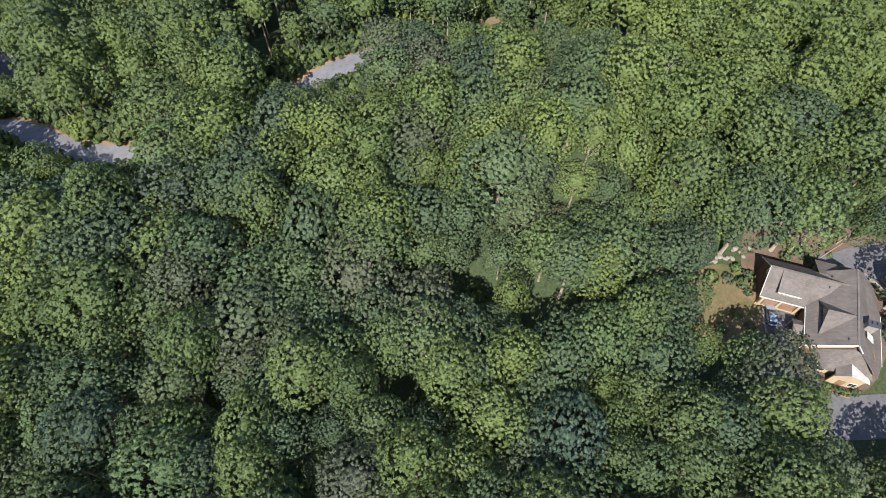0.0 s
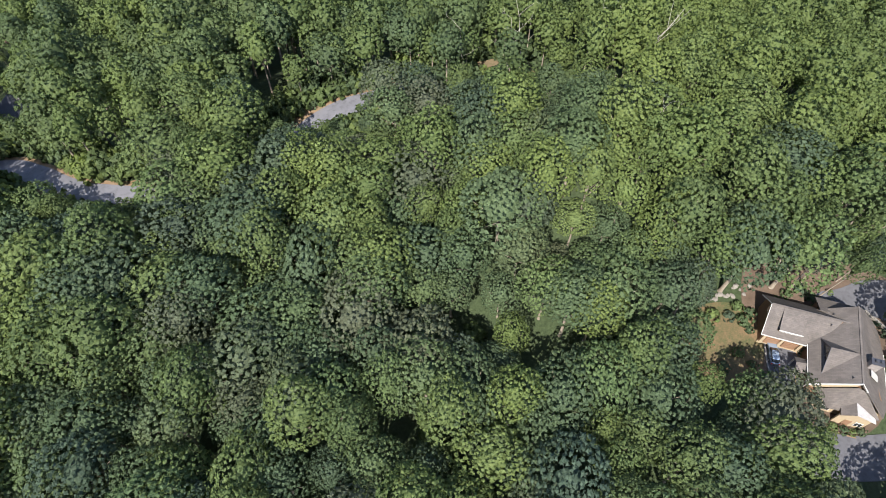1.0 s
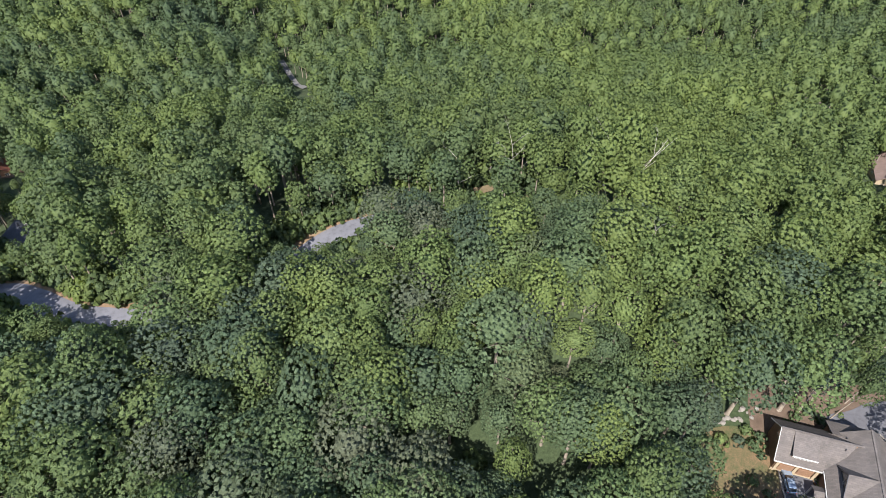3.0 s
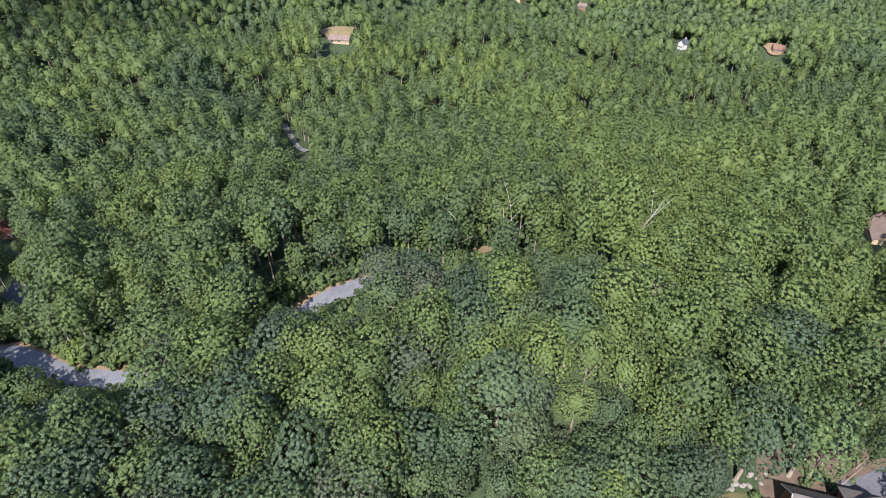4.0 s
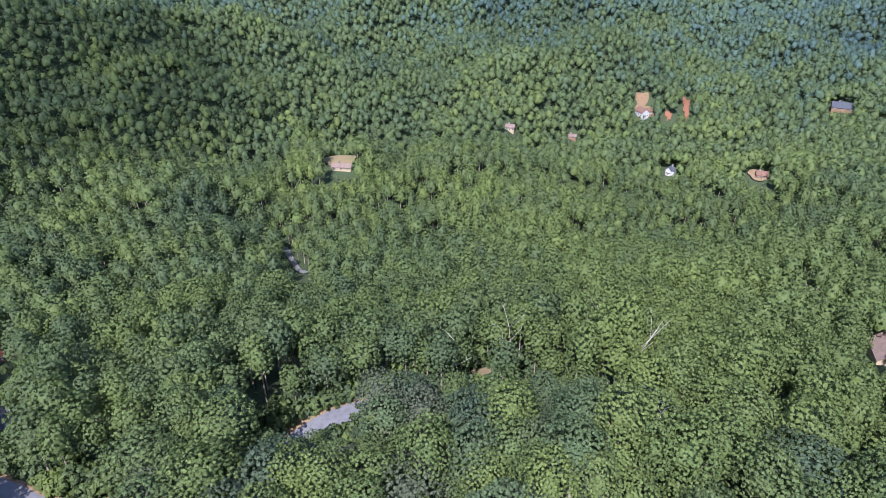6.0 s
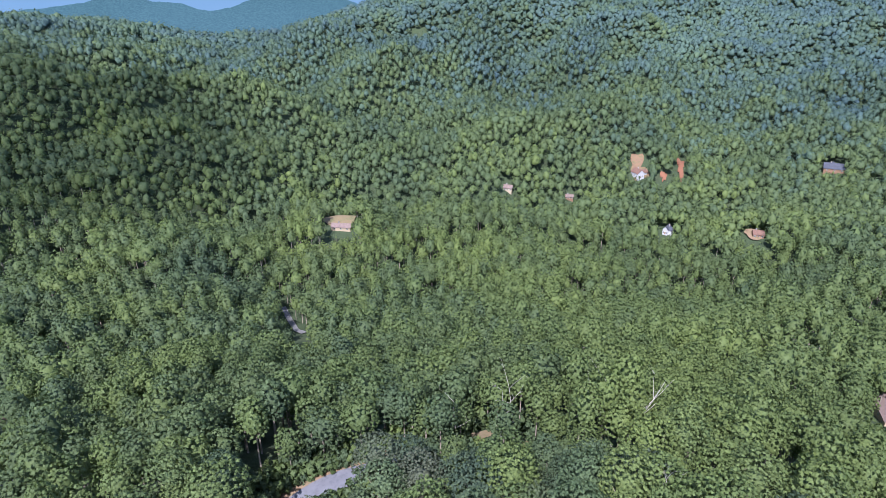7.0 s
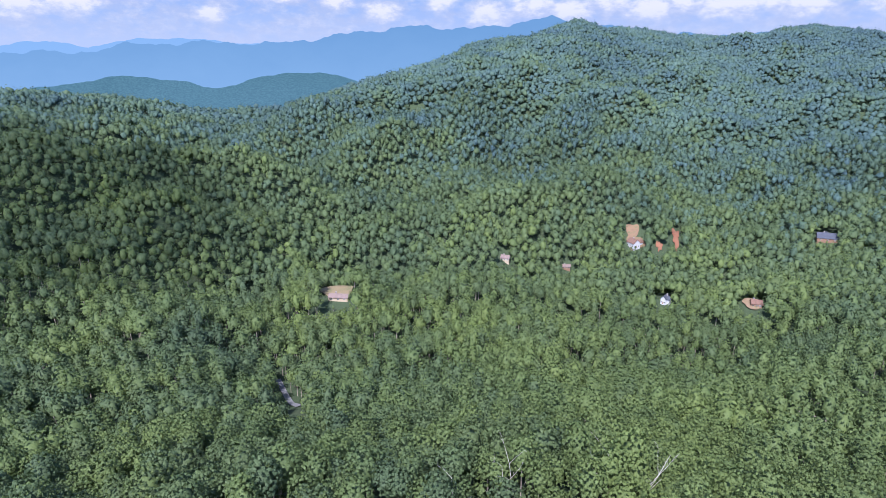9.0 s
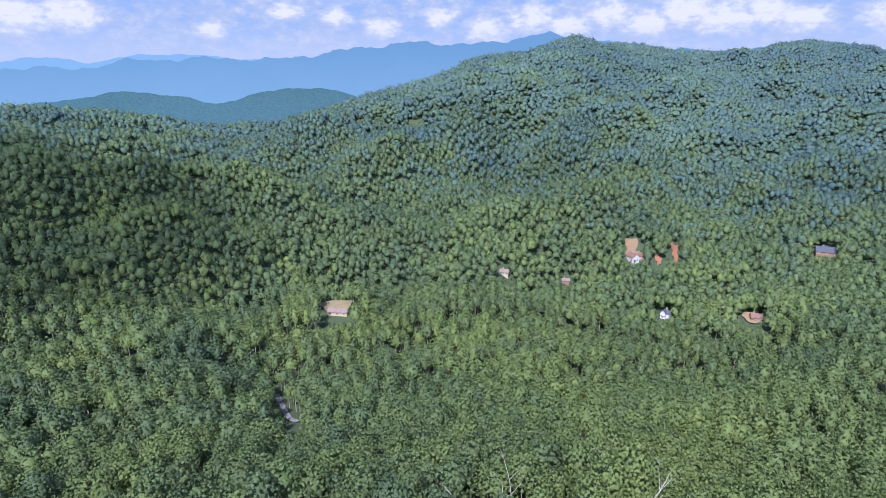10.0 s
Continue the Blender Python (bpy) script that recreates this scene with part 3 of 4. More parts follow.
def sky_backdrop():
    m = Nodes("sky_with_cumulus")
    w = m.place()
    sep = m.add("ShaderNodeSeparateXYZ")
    m.link(w, sep.inputs[0])
    stretch = m.add("ShaderNodeMapping")
    stretch.inputs["Scale"].default_value = (1, 1, 1.9)
    m.link(w, stretch.inputs[0])
    v = stretch.outputs[0]
    puffs = m.noise(v, 0.0062, 8, 0.58)
    broad = m.noise(v, 0.0016, 3, 0.5)
    height = m.math("DIVIDE", sep.outputs[2], 700.0)
    # the heaped clouds: direction, rise in degrees and reach in metres
    heaps = None
    for azimuth, rise, reach in ((-31.5, 4.0, 270), (-28, 4.3, 260), (-18, 3.2, 150), (-12, 4.8, 140), (-8, 4.4, 140), (-4, 3.5, 170), (1, 4.4, 170), (5, 3.4, 220), (9, 4.3, 230), (12, 3.5, 210), (15.5, 4.5, 250),
                                 (18.5, 3.7, 250), (21.5, 4.7, 290), (24.5, 3.9, 290), (27.5, 4.4, 260), (30, 3.7, 210), (36, 3.5, 280)):
        spot = m.add("ShaderNodeVectorMath")
        spot.operation = "DISTANCE"
        m.link(v, spot.inputs[0])
        spot.inputs[1].default_value = (4830 * math.sin(radians(azimuth)), 4830 * math.cos(radians(azimuth)), 1.9 * (EYE_HEIGHT + 4830 * math.tan(radians(rise))))
        one = m.math("MAXIMUM", m.math("SUBTRACT", 1.0, m.math("DIVIDE", spot.outputs["Value"], float(reach))), 0.0)
        heaps = one if heaps is None else m.math("MAXIMUM", heaps, one)
    bank = m.math("ADD", m.math("ADD", m.math("MULTIPLY", puffs, 0.75), m.math("MULTIPLY", broad, 0.25)), m.math("MULTIPLY", heaps, 0.25))
    mask = m.ramp(bank, (0.40, (0.15, 0.15, 0.15)), (0.47, (0.5, 0.5, 0.5)), (0.55, (0.85, 0.85, 0.85)), (0.6, (1, 1, 1)))
    blue = m.ramp(height, (0.3, (0.64, 0.75, 0.92)), (0.62, (0.46, 0.63, 0.91)), (1.0, (0.38, 0.57, 0.90)))
    lit = m.math("ADD", m.math("MULTIPLY", m.noise(v, 0.011, 7, 0.62), 0.8), m.math("MULTIPLY", heaps, 0.34))
    white = m.ramp(lit, (0.36, (0.60, 0.69, 0.86)), (0.5, (0.76, 0.81, 0.90)), (0.64, (1.07, 1.04, 0.98)))
    white = m.mix(m.ramp(height, (0.3, (0.75, 0.75, 0.75)), (0.62, (0, 0, 0))), white, (0.72, 0.79, 0.91))
    e = m.add("ShaderNodeEmission", Strength=0.355)
    m.link(m.mix(mask, blue, white), e.inputs["Color"])
    m.link(e.outputs[0], m.out.inputs["Surface"])
    az = np.radians(np.arange(-65, 65.1, 1.0))
    rows = np.linspace(-150, 1500, 12)
    verts = [(4830 * math.sin(a), 4830 * math.cos(a), z) for a in az for z in rows]
    k = len(rows)
    faces = [(i * k + j, (i + 1) * k + j, (i + 1) * k + j + 1, i * k + j + 1) for i in range(len(az) - 1) for j in range(k - 1)]
    tagged(mesh_object("backdrop_sky", verts, faces, [m.mat], smooth=True), "pale blue summer sky with banks of white cumulus", "sky", kind="structure")


sky_backdrop()


def cumulus(name, centre, size, seed):
    """A heap of rounded cloud, thin enough to let some sun through."""
    g = np.random.default_rng(seed)
    sv, sf = ICO[5]
    lumps = g.normal(0, 1, (60, 3))
    lumps /= np.linalg.norm(lumps, axis=1, keepdims=True)
    near = (sv @ lumps.T).max(1)
    swell = 0.72 + 0.34 * np.clip((near - 0.8) / 0.2, 0, 1) ** 0.6 + 0.12 * np.sin(3 * np.arctan2(sv[:, 1], sv[:, 0]) + 1) * np.hypot(sv[:, 0], sv[:, 1])
    ob = mesh_object(name, centre + sv * swell[:, None] * size, sf, [M_CLOUD], smooth=True)
    tagged(ob, "thin white fair-weather cumulus cloud drifting over the valley", "cloud", kind="structure")


def cloud_material():
    m = Nodes("cloud_white")
    m.finish((0.85, 0.86, 0.88), 1.0, 0.0)
    clear = m.add("ShaderNodeBsdfTransparent")
    both = m.add("ShaderNodeMixShader", Fac=0.2)
    m.link(clear.outputs[0], both.inputs[1])
    m.link(m.bsdf.outputs[0], both.inputs[2])
    m.link(both.outputs[0], m.out.inputs["Surface"])
    return m.mat


M_CLOUD = cloud_material()
shade = Vector((-412.0, 505.0, 10.0))
high = shade + sun_from * (900 / sun_from.z)
for grow in (1.0, 0.86):  # denser towards its middle
    cumulus("backdrop_cloud", np.array(high), np.array((225.0, 228.0, 50.0)) * grow, 4)


# ---- roads, drives and bare patches ----
def asphalt(name, tone):
    m = Nodes(name)
    w = m.place()
    f = m.math("ADD", m.math("MULTIPLY", m.noise(w, 0.25, 4), 0.6), m.math("MULTIPLY", m.noise(w, 9.0, 3), 0.4))
    seam = m.ramp(m.noise(w, 0.9, 6), (0.38, (0.8, 0.8, 0.8)), (0.5, (1, 1, 1)))
    base = m.ramp(f, (0.3, tuple(c * 0.78 for c in tone)), (0.7, tuple(c * 1.2 for c in tone)))
    m.bump(m.noise(w, 20, 3), 0.3, 0.02)
    return m.finish(m.mix(1.0, base, seam, "MULTIPLY"), 0.85, 0.3)


def earth(name, a, b, c, scale=0.35):
    m = Nodes(name)
    w = m.place()
    f = m.math("ADD", m.math("MULTIPLY", m.noise(w, scale, 5), 0.65), m.math("MULTIPLY", m.noise(w, scale * 14, 4), 0.35))
    m.bump(m.noise(w, 3.0, 5), 0.7, 0.12)
    return m.finish(m.ramp(f, (0.34, a), (0.5, b), (0.66, c)), 0.95, 0.1)


M_ASPHALT = asphalt("worn_grey_asphalt", (0.125, 0.125, 0.14))
M_DRIVE = asphalt("drive_asphalt", (0.09, 0.09, 0.10))
M_SHOULDER = earth("sandy_shoulder", (0.13, 0.09, 0.05), (0.20, 0.135, 0.085), (0.10, 0.10, 0.045))
M_MULCH = earth("bare_brown_earth", (0.068, 0.050, 0.037), (0.10, 0.072, 0.054), (0.13, 0.097, 0.073))
M_LAWN = earth("dry_patchy_grass", (0.045, 0.064, 0.026), (0.105, 0.085, 0.045), (0.19, 0.115, 0.07), 0.22)
M_RED_SOIL = earth("raw_orange_clay", (0.15, 0.066, 0.038), (0.19, 0.085, 0.05), (0.11, 0.07, 0.04))
M_MEADOW = earth("tan_meadow", (0.11, 0.095, 0.042), (0.14, 0.105, 0.065), (0.08, 0.085, 0.035), 0.08)
M_STONE = plain("pale_stone", (0.19, 0.175, 0.155), 0.9, 1.5, 0.3, bump=0.03)


def strip(name, line, width, material, lift, label, category, kind="structure", wobble=0.0, seed=1):
    """A way laid on the land along a line, rounded at its bends."""
    pts = [Vector((*p, 0)) for p in line]
    for _ in range(2):
        cut = [pts[0]]
        for a, b in zip(pts, pts[1:]):
            cut += [a.lerp(b, 0.25), a.lerp(b, 0.75)]
        pts = cut + [pts[-1]]
    fine = []
    for a, b in zip(pts, pts[1:]):
        n = max(1, int((b - a).length / 1.2))
        fine += [a.lerp(b, i / n) for i in range(n)]
    fine.append(pts[-1])
    g = np.random.default_rng(seed)
    verts, across = [], 5
    for i, p in enumerate(fine):
        d = (fine[min(i + 1, len(fine) - 1)] - fine[max(i - 1, 0)]).normalized()
        side = Vector((d.y, -d.x, 0))
        wide = width * 0.5 * (1 + wobble * g.normal())
        for k in range(across):
            q = p + side * wide * (k / (across - 1) * 2 - 1)
            verts.append((q.x, q.y, land_at(q.x, q.y) + lift))
    n = len(fine)
    faces = [(i * across + k, i * across + k + 1, (i + 1) * across + k + 1, (i + 1) * across + k) for i in range(n - 1) for k in range(across - 1)]
    ob = mesh_object(name, verts, faces, [material], smooth=True)
    return tagged(ob, label, category, kind=kind)


def blob(name, centre, rx, ry, turn, material, lift, label, category, seed=1, ragged=0.18):
    """A patch of ground with an uneven edge."""
    g = np.random.default_rng(seed)
    ph = g.uniform(0, 6.283, 5)
    verts, rings, n = [], 7, 40
    for i in range(rings + 1):
        for j in range(n):
            w = 2 * math.pi * j / n
            e = 1 + ragged * sum(math.sin(w * (k + 2) + ph[k]) / (k + 1) ** 0.5 for k in range(5)) * 0.6
            u, v = math.cos(w) * rx * e * i / rings, math.sin(w) * ry * e * i / rings
            x = centre[0] + u * math.cos(turn) - v * math.sin(turn)
            y = centre[1] + u * math.sin(turn) + v * math.cos(turn)
            verts.append((x, y, land_at(x, y) + lift))
    faces = [(i * n + j, (i + 1) * n + j, (i + 1) * n + (j + 1) % n, i * n + (j + 1) % n) for i in range(rings) for j in range(n)]
    return tagged(mesh_object(name, verts, faces, [material], smooth=True), label, category, kind="structure")


strip("road_shoulder", [(p[0] - 0.7, p[1] + 2.0) for p in ROADS["bend"]], 9.5, M_SHOULDER, 0.10, "sandy orange shoulder beside the bend of the road", "shoulder", wobble=0.05)
strip("road", ROADS["bend"], 6.2, M_ASPHALT, 0.16, "worn grey asphalt road round a bend in the woods", "road")
strip("creek_road_shoulder", ROADS["creek"], 9.0, M_SHOULDER, 0.10, "sandy verge along the shaded road", "shoulder", wobble=0.08)
strip("creek_road", ROADS["creek"], 6.4, M_ASPHALT, 0.16, "grey asphalt road in the dappled shade of trees", "road")
strip("far_lane", LANE, 3.4, asphalt("pale_lane", (0.14, 0.135, 0.13)), 0.7, "narrow pale lane between the trees", "road")
blob("bare_patch", FAR_SITES["tan"], 3.4, 1.8, 0.3, M_MEADOW, 0.25, "bare tan patch of ground on the ridge", "clearing", 3)
blob("bare_patch_b", FAR_SITES["tan_b"], 1.7, 1.0, -0.3, M_MEADOW, 0.25, "small pale patch of ground on the ridge", "clearing", 4)
M_FIELD = earth("mown_tan_field", (0.125, 0.11, 0.052), (0.17, 0.125, 0.07), (0.085, 0.10, 0.04), 0.08)
M_YARD = earth("patchy_brown_yard", (0.11, 0.075, 0.045), (0.16, 0.10, 0.06), (0.07, 0.085, 0.035), 0.2)
blob("meadow", (FAR_SITES["meadow"][0] * 1.03, FAR_SITES["meadow"][1] * 1.03), 15.0, 17.0, 0.157, M_FIELD, 1.4, "tan mown meadow among the trees of the valley", "clearing", 5, 0.2)
blob("yard_red", FAR_SITES["terrace"], 9.0, 12.0, -0.33, M_YARD, 1.4, "patchy brown yard round a small house", "clearing", 6, 0.5)
blob("clay_cut", FAR_SITES["cut"], 4.2, 26.0, -0.38, M_RED_SOIL, 1.4, "raw orange clay cut into the hillside", "clearing", 7, 0.5)
blob("clay_cut_b", FAR_SITES["cut_low"], 2.4, 8.0, -0.37, M_RED_SOIL, 1.4, "raw orange clay bank below the cut", "clearing", 8, 0.5)
blob("yard_lodge", FAR_SITES["lodge"], 8.0, 9.0, 0.0, M_SHOULDER, 1.4, "sandy yard of a lodge in the woods", "clearing", 9)

# ---- the house beside the drive ----


def roofing(name, tone):
    m = Nodes(name)
    w = m.local()
    patchy = m.noise(w, 0.35, 4)
    tabs = m.add("ShaderNodeTexBrick", Scale=1.0)
    tabs.inputs["Color1"].default_value, tabs.inputs["Color2"].default_value = (0.85, 0.85, 0.85, 1), (1.15, 1.12, 1.1, 1)
    tabs.inputs["Mortar"].default_value = (0.6, 0.6, 0.6, 1)
    tabs.inputs["Mortar Size"].default_value, tabs.inputs["Brick Width"].default_value, tabs.inputs["Row Height"].default_value = 0.012, 0.6, 0.28
    m.link(w, tabs.inputs["Vector"])
    base = m.ramp(patchy, (0.3, tuple(c * 0.85 for c in tone)), (0.7, tuple(c * 1.15 for c in tone)))
    m.bump(m.noise(w, 18, 3), 0.4, 0.02)
    return m.finish(m.mix(0.8, base, tabs.outputs["Color"], "MULTIPLY"), 0.9, 0.25)


M_ROOF = roofing("taupe_shingles", (0.100, 0.089, 0.083))
# paler copy of the shingles: sunlight on one slope put into the tone
M_ROOF_PALE = roofing("sunlit_slope_shingles", (0.36, 0.35, 0.35))
M_SIDING = plain("brown_timber_siding", (0.17, 0.10, 0.06), 0.8, 0.8, 0.3, bump=0.02)
M_CREAM = plain("cream_render", (0.32, 0.255, 0.17), 0.85, 0.7, 0.12)
M_TRIM = plain("white_trim", (0.42, 0.41, 0.39), 0.6, 1.0, 0.08)
M_GARAGE = plain("brown_garage_door", (0.20, 0.12, 0.075), 0.6, 1.0, 0.2)
M_METAL = plain("dark_flashing", (0.09, 0.09, 0.10), 0.4, 1.0, 0.2, 0.5, 0.6)
M_BRICK = plain("chimney_stone", (0.20, 0.18, 0.17), 0.9, 2.0, 0.35, bump=0.04)


def glass_material():
    m = Nodes("window_glass")
    m.bsdf.inputs["Coat Weight"].default_value = 0.6
    return m.finish((0.025, 0.03, 0.035), 0.06, 0.7)


M_GLASS = glass_material()


def box_bm(x0, x1, y0, y1, z0, z1, bevel=0.0):
    bm = bmesh.new()
    bmesh.ops.create_cube(bm, size=1.0, matrix=Matrix.Translation(((x0 + x1) / 2, (y0 + y1) / 2, (z0 + z1) / 2)) @ Matrix.Diagonal((x1 - x0, y1 - y0, z1 - z0, 1)))
    if bevel:
        bmesh.ops.bevel(bm, geom=bm.edges[:], offset=bevel, segments=2, affect="EDGES")
    return bm


def plate_bm(points, thick):
    """A plane slab: the outline on its upper face, thickness downwards."""
    bm = bmesh.new()
    top = [bm.verts.new(p) for p in points]
    low = [bm.verts.new((p[0], p[1], p[2] - thick)) for p in points]
    n = len(points)
    bm.faces.new(top)
    bm.faces.new(low[::-1])
    for i in range(n):
        j = (i + 1) % n
        bm.faces.new((top[j], top[i], low[i], low[j]))
    bmesh.ops.recalc_face_normals(bm, faces=bm.faces[:])
    return bm


def prism_bm(outline, y0, y1):
    """An upright outline of (x, z) drawn along y."""
    bm = bmesh.new()
    a = [bm.verts.new((x, y0, z)) for x, z in outline]
    b = [bm.verts.new((x, y1, z)) for x, z in outline]
    n = len(outline)
    bm.faces.new(a)
    bm.faces.new(b[::-1])
    for i in range(n):
        j = (i + 1) % n
        bm.faces.new((a[j], a[i], b[i], b[j]))
    bmesh.ops.recalc_face_normals(bm, faces=bm.faces[:])
    return bm


def turned(bm, m):
    bmesh.ops.transform(bm, matrix=m, verts=bm.verts[:])
    return bm


def bar_bm(a, b, w, h):
    """A straight board from a to b."""
    a, b = Vector(a), Vector(b)
    d = b - a
    bm = box_bm(-w / 2, w / 2, 0, d.length, -h / 2, h / 2)
    q = d.to_track_quat("Y", "Z").to_matrix().to_4x4()
    return turned(bm, Matrix.Translation(a) @ q)


def window_part(parent, x0, x1, y0, y1, z0, z1, axis, mullions=1):
    """A framed window on a wall that faces along axis ('x' or 'y'); its depth is small along that axis."""
    f = part("window", box_bm(x0, x1, y0, y1, z0, z1), M_TRIM, parent)
    grow = 0.02
    if axis == "y":
        n = mullions + 1
        w = (x1 - x0 - 0.12 * (n + 1)) / n
        for i in range(n):
            a = x0 + 0.12 + i * (w + 0.12)
            part("pane", box_bm(a, a + w, y0 - grow, y1 + grow, z0 + 0.12, z1 - 0.12), M_GLASS, f)
    else:
        n = mullions + 1
        w = (y1 - y0 - 0.12 * (n + 1)) / n
        for i in range(n):
            a = y0 + 0.12 + i * (w + 0.12)
            part("pane", box_bm(x0 - grow, x1 + grow, a, a + w, z0 + 0.12, z1 - 0.12), M_GLASS, f)
    return f


def build_house():
    h = new("house")
    h.matrix_basis = HOUSE
    tagged(h, "large brown house with sprawling taupe shingle roofs and cream trim", "house")
    # walls
    part("wall", prism_bm([(9.2, -0.4), (17.2, -0.4), (17.2, 4.5), (13.2, 8.4), (9.2, 4.5)], -14.5, 0.0), M_SIDING, h)  # turned below
    w = h.children[-1]
    w.matrix_basis = Matrix(((0, 1, 0, 0), (1, 0, 0, 0), (0, 0, 1, 0), (0, 0, 0, 1)))
    part("wall", prism_bm([(-6.0, -0.4), (6.6, -0.4), (6.6, 4.8), (0.4, 9.4), (-6.0, 4.8)], 0.4, 16.4), M_SIDING, h)
    part("wall", box_bm(-4.6, 6.0, -2.2, 0.5, -0.4, 4.0), M_CREAM, h)
    part("wall", box_bm(-5.0, 2.0, 16.3, 19.0, -0.4, 5.0), M_SIDING, h)
    # garage wing
    t = 0.28
    part("roof_slope", plate_bm([(-15.3, 8.5, 4.35), (-5.4, 8.5, 4.35), (-2.0, 13.1, 9.0), (-15.3, 13.1, 9.0)], t), M_ROOF, h)
    part("roof_slope", plate_bm([(-15.3, 13.1, 9.0), (0.4, 13.1, 9.0), (-2.0, 17.9, 4.35), (-15.3, 17.9, 4.35)], t), M_ROOF, h)
    part("barge_board", bar_bm((-15.35, 8.5, 4.2), (-15.35, 13.1, 8.85), 0.1, 0.2), M_TRIM, h)
    part("barge_board", bar_bm((-15.35, 17.9, 4.2), (-15.35, 13.1, 8.85), 0.1, 0.2), M_TRIM, h)
    part("ridge_cap", bar_bm((-15.3, 13.1, 9.02), (0.4, 13.1, 9.02), 0.35, 0.1), M_ROOF, h)
    # main block
    part("roof_slope", plate_bm([(-6.6, 0.1, 4.75), (0.4, 0.1, 10.0), (0.4, 16.7, 10.0), (-6.6, 16.7, 4.75)], t), M_ROOF, h)
    part("roof_slope", plate_bm([(0.4, -0.3, 10.0), (6.4, -3.0, 4.9), (7.6, 0.0, 4.3), (7.6, 11.0, 4.3), (6.4, 16.4, 4.9), (2.6, 17.6, 7.9), (0.4, 16.7, 10.0)], t), M_ROOF, h, "sunlit slope, paler than the rest")
    part("ridge_cap", bar_bm((0.4, 0.1, 10.02), (0.4, 16.7, 10.02), 0.35, 0.1), M_ROOF, h)
    part("gable_trim", bar_bm((-6.6, 0.05, 4.7), (0.4, 0.05, 9.95), 0.14, 0.42), M_TRIM, h, "white gable trim")
    part("gable_trim", bar_bm((0.4, 0.05, 9.95), (1.6, -0.8, 9.0), 0.14, 0.32), M_TRIM, h, "white gable trim")
    part("gable_wall", plate_bm([(-6.0, 0.38, 4.9), (0.4, 0.38, 9.5), (0.4, 0.2, 4.0), (-6.0, 0.2, 4.0)], 0.2), M_CREAM, h)
    # hipped front roof below the white trim
    part("roof_slope", plate_bm([(-5.2, -0.1, 4.2), (0.4, -0.1, 8.6), (1.8, -0.5, 8.4), (6.2, -3.1, 4.0), (-3.0, -3.3, 4.0)], t), M_ROOF, h)
    # cross gable above the court: its shaded, glazed front stands back on the main slope
    part("roof_slope", plate_bm([(-4.85, 6.05, 9.95), (0.35, 6.25, 9.95), (-4.85, 2.3, 6.1)], 0.18), M_ROOF, h)
    part("roof_slope", plate_bm([(-4.85, 6.05, 9.95), (-4.85, 9.9, 6.1), (0.35, 6.25, 9.95)], 0.18), M_ROOF, h)
    swap = Matrix(((0, -1, 0, 0), (1, 0, 0, 0), (0, 0, 1, 0), (0, 0, 0, 1)))
    # this wall lies in shade; dark metal puts that shade into its colour
    front = part("gable_wall", turned(prism_bm([(2.75, 5.9), (9.4, 5.9), (9.4, 6.35), (6.05, 9.7), (2.75, 6.35)], 4.2, 4.4), swap), M_METAL, h, "gable front with its shade put into a dark colour")
    part("pane", turned(prism_bm([(3.3, 6.3), (5.9, 6.3), (5.9, 9.1)], 4.4, 4.44), swap), M_GLASS, front)
    part("pane", turned(prism_bm([(6.2, 6.3), (8.8, 6.3), (6.2, 9.1)], 4.4, 4.44), swap), M_GLASS, front)
    part("barge_board", bar_bm((-4.87, 6.05, 9.8), (-4.87, 2.3, 5.95), 0.08, 0.16), M_METAL, h)
    part("barge_board", bar_bm((-4.87, 6.05, 9.8), (-4.87, 9.9, 5.95), 0.08, 0.16), M_METAL, h)
    # north wing
    part("roof_slope", plate_bm([(-5.4, 15.6, 7.2), (2.2, 15.6, 7.2), (2.2, 19.9, 5.2), (-5.4, 19.9, 5.2)], t), M_ROOF, h)
    # dark box that stands in for the shade under the eave
    part("clerestory", box_bm(-1.2, 2.4, 16.9, 17.1, 6.8, 8.2), M_METAL, h, "dark box added for the shade under the eave")
    # dormer on the garage wing
    part("roof_slope", plate_bm([(-12.9, 8.95, 6.7), (-8.4, 8.95, 6.7), (-8.4, 13.0, 8.95), (-12.9, 13.0, 8.95)], 0.22), M_ROOF, h)
    part("dormer_wall", box_bm(-12.6, -8.7, 9.5, 11.5, 5.0, 6.6), M_SIDING, h)
    part("fascia", box_bm(-12.9, -8.4, 8.86, 8.96, 6.42, 6.72), M_TRIM, h)
    window_part(h, -12.2, -9.1, 9.35, 9.48, 5.45, 6.4, "y", 2)
    # garage doors and stone piers
    for x in (-14.4, -11.0, -7.4):
        part("pier", box_bm(x, x + 0.55, 8.85, 9.25, -0.3, 4.1), M_CREAM, h)
    for x in (-13.6, -10.2):
        d = part("garage_door", box_bm(x, x + 2.6, 9.05, 9.17, 0.0, 2.5), M_GARAGE, h, "brown panelled garage door")
        for i in range(4):
            part("panel", box_bm(x + 0.1, x + 2.5, 9.0, 9.06, 0.08 + i * 0.61, 0.6 + i * 0.61, 0.01), M_GARAGE, d)
    part("fascia", box_bm(-15.3, -5.6, 8.4, 8.5, 4.05, 4.35), M_TRIM, h)
    part("plinth", box_bm(-14.7, -6.0, 8.95, 9.2, -0.3, 0.5), M_CREAM, h)
    # porch beside the court
    part("roof_slope", plate_bm([(-8.6, 4.4, 4.3), (-6.0, 4.4, 4.6), (-6.0, 6.0, 3.4), (-8.6, 6.0, 3.2)], 0.2), M_ROOF, h)
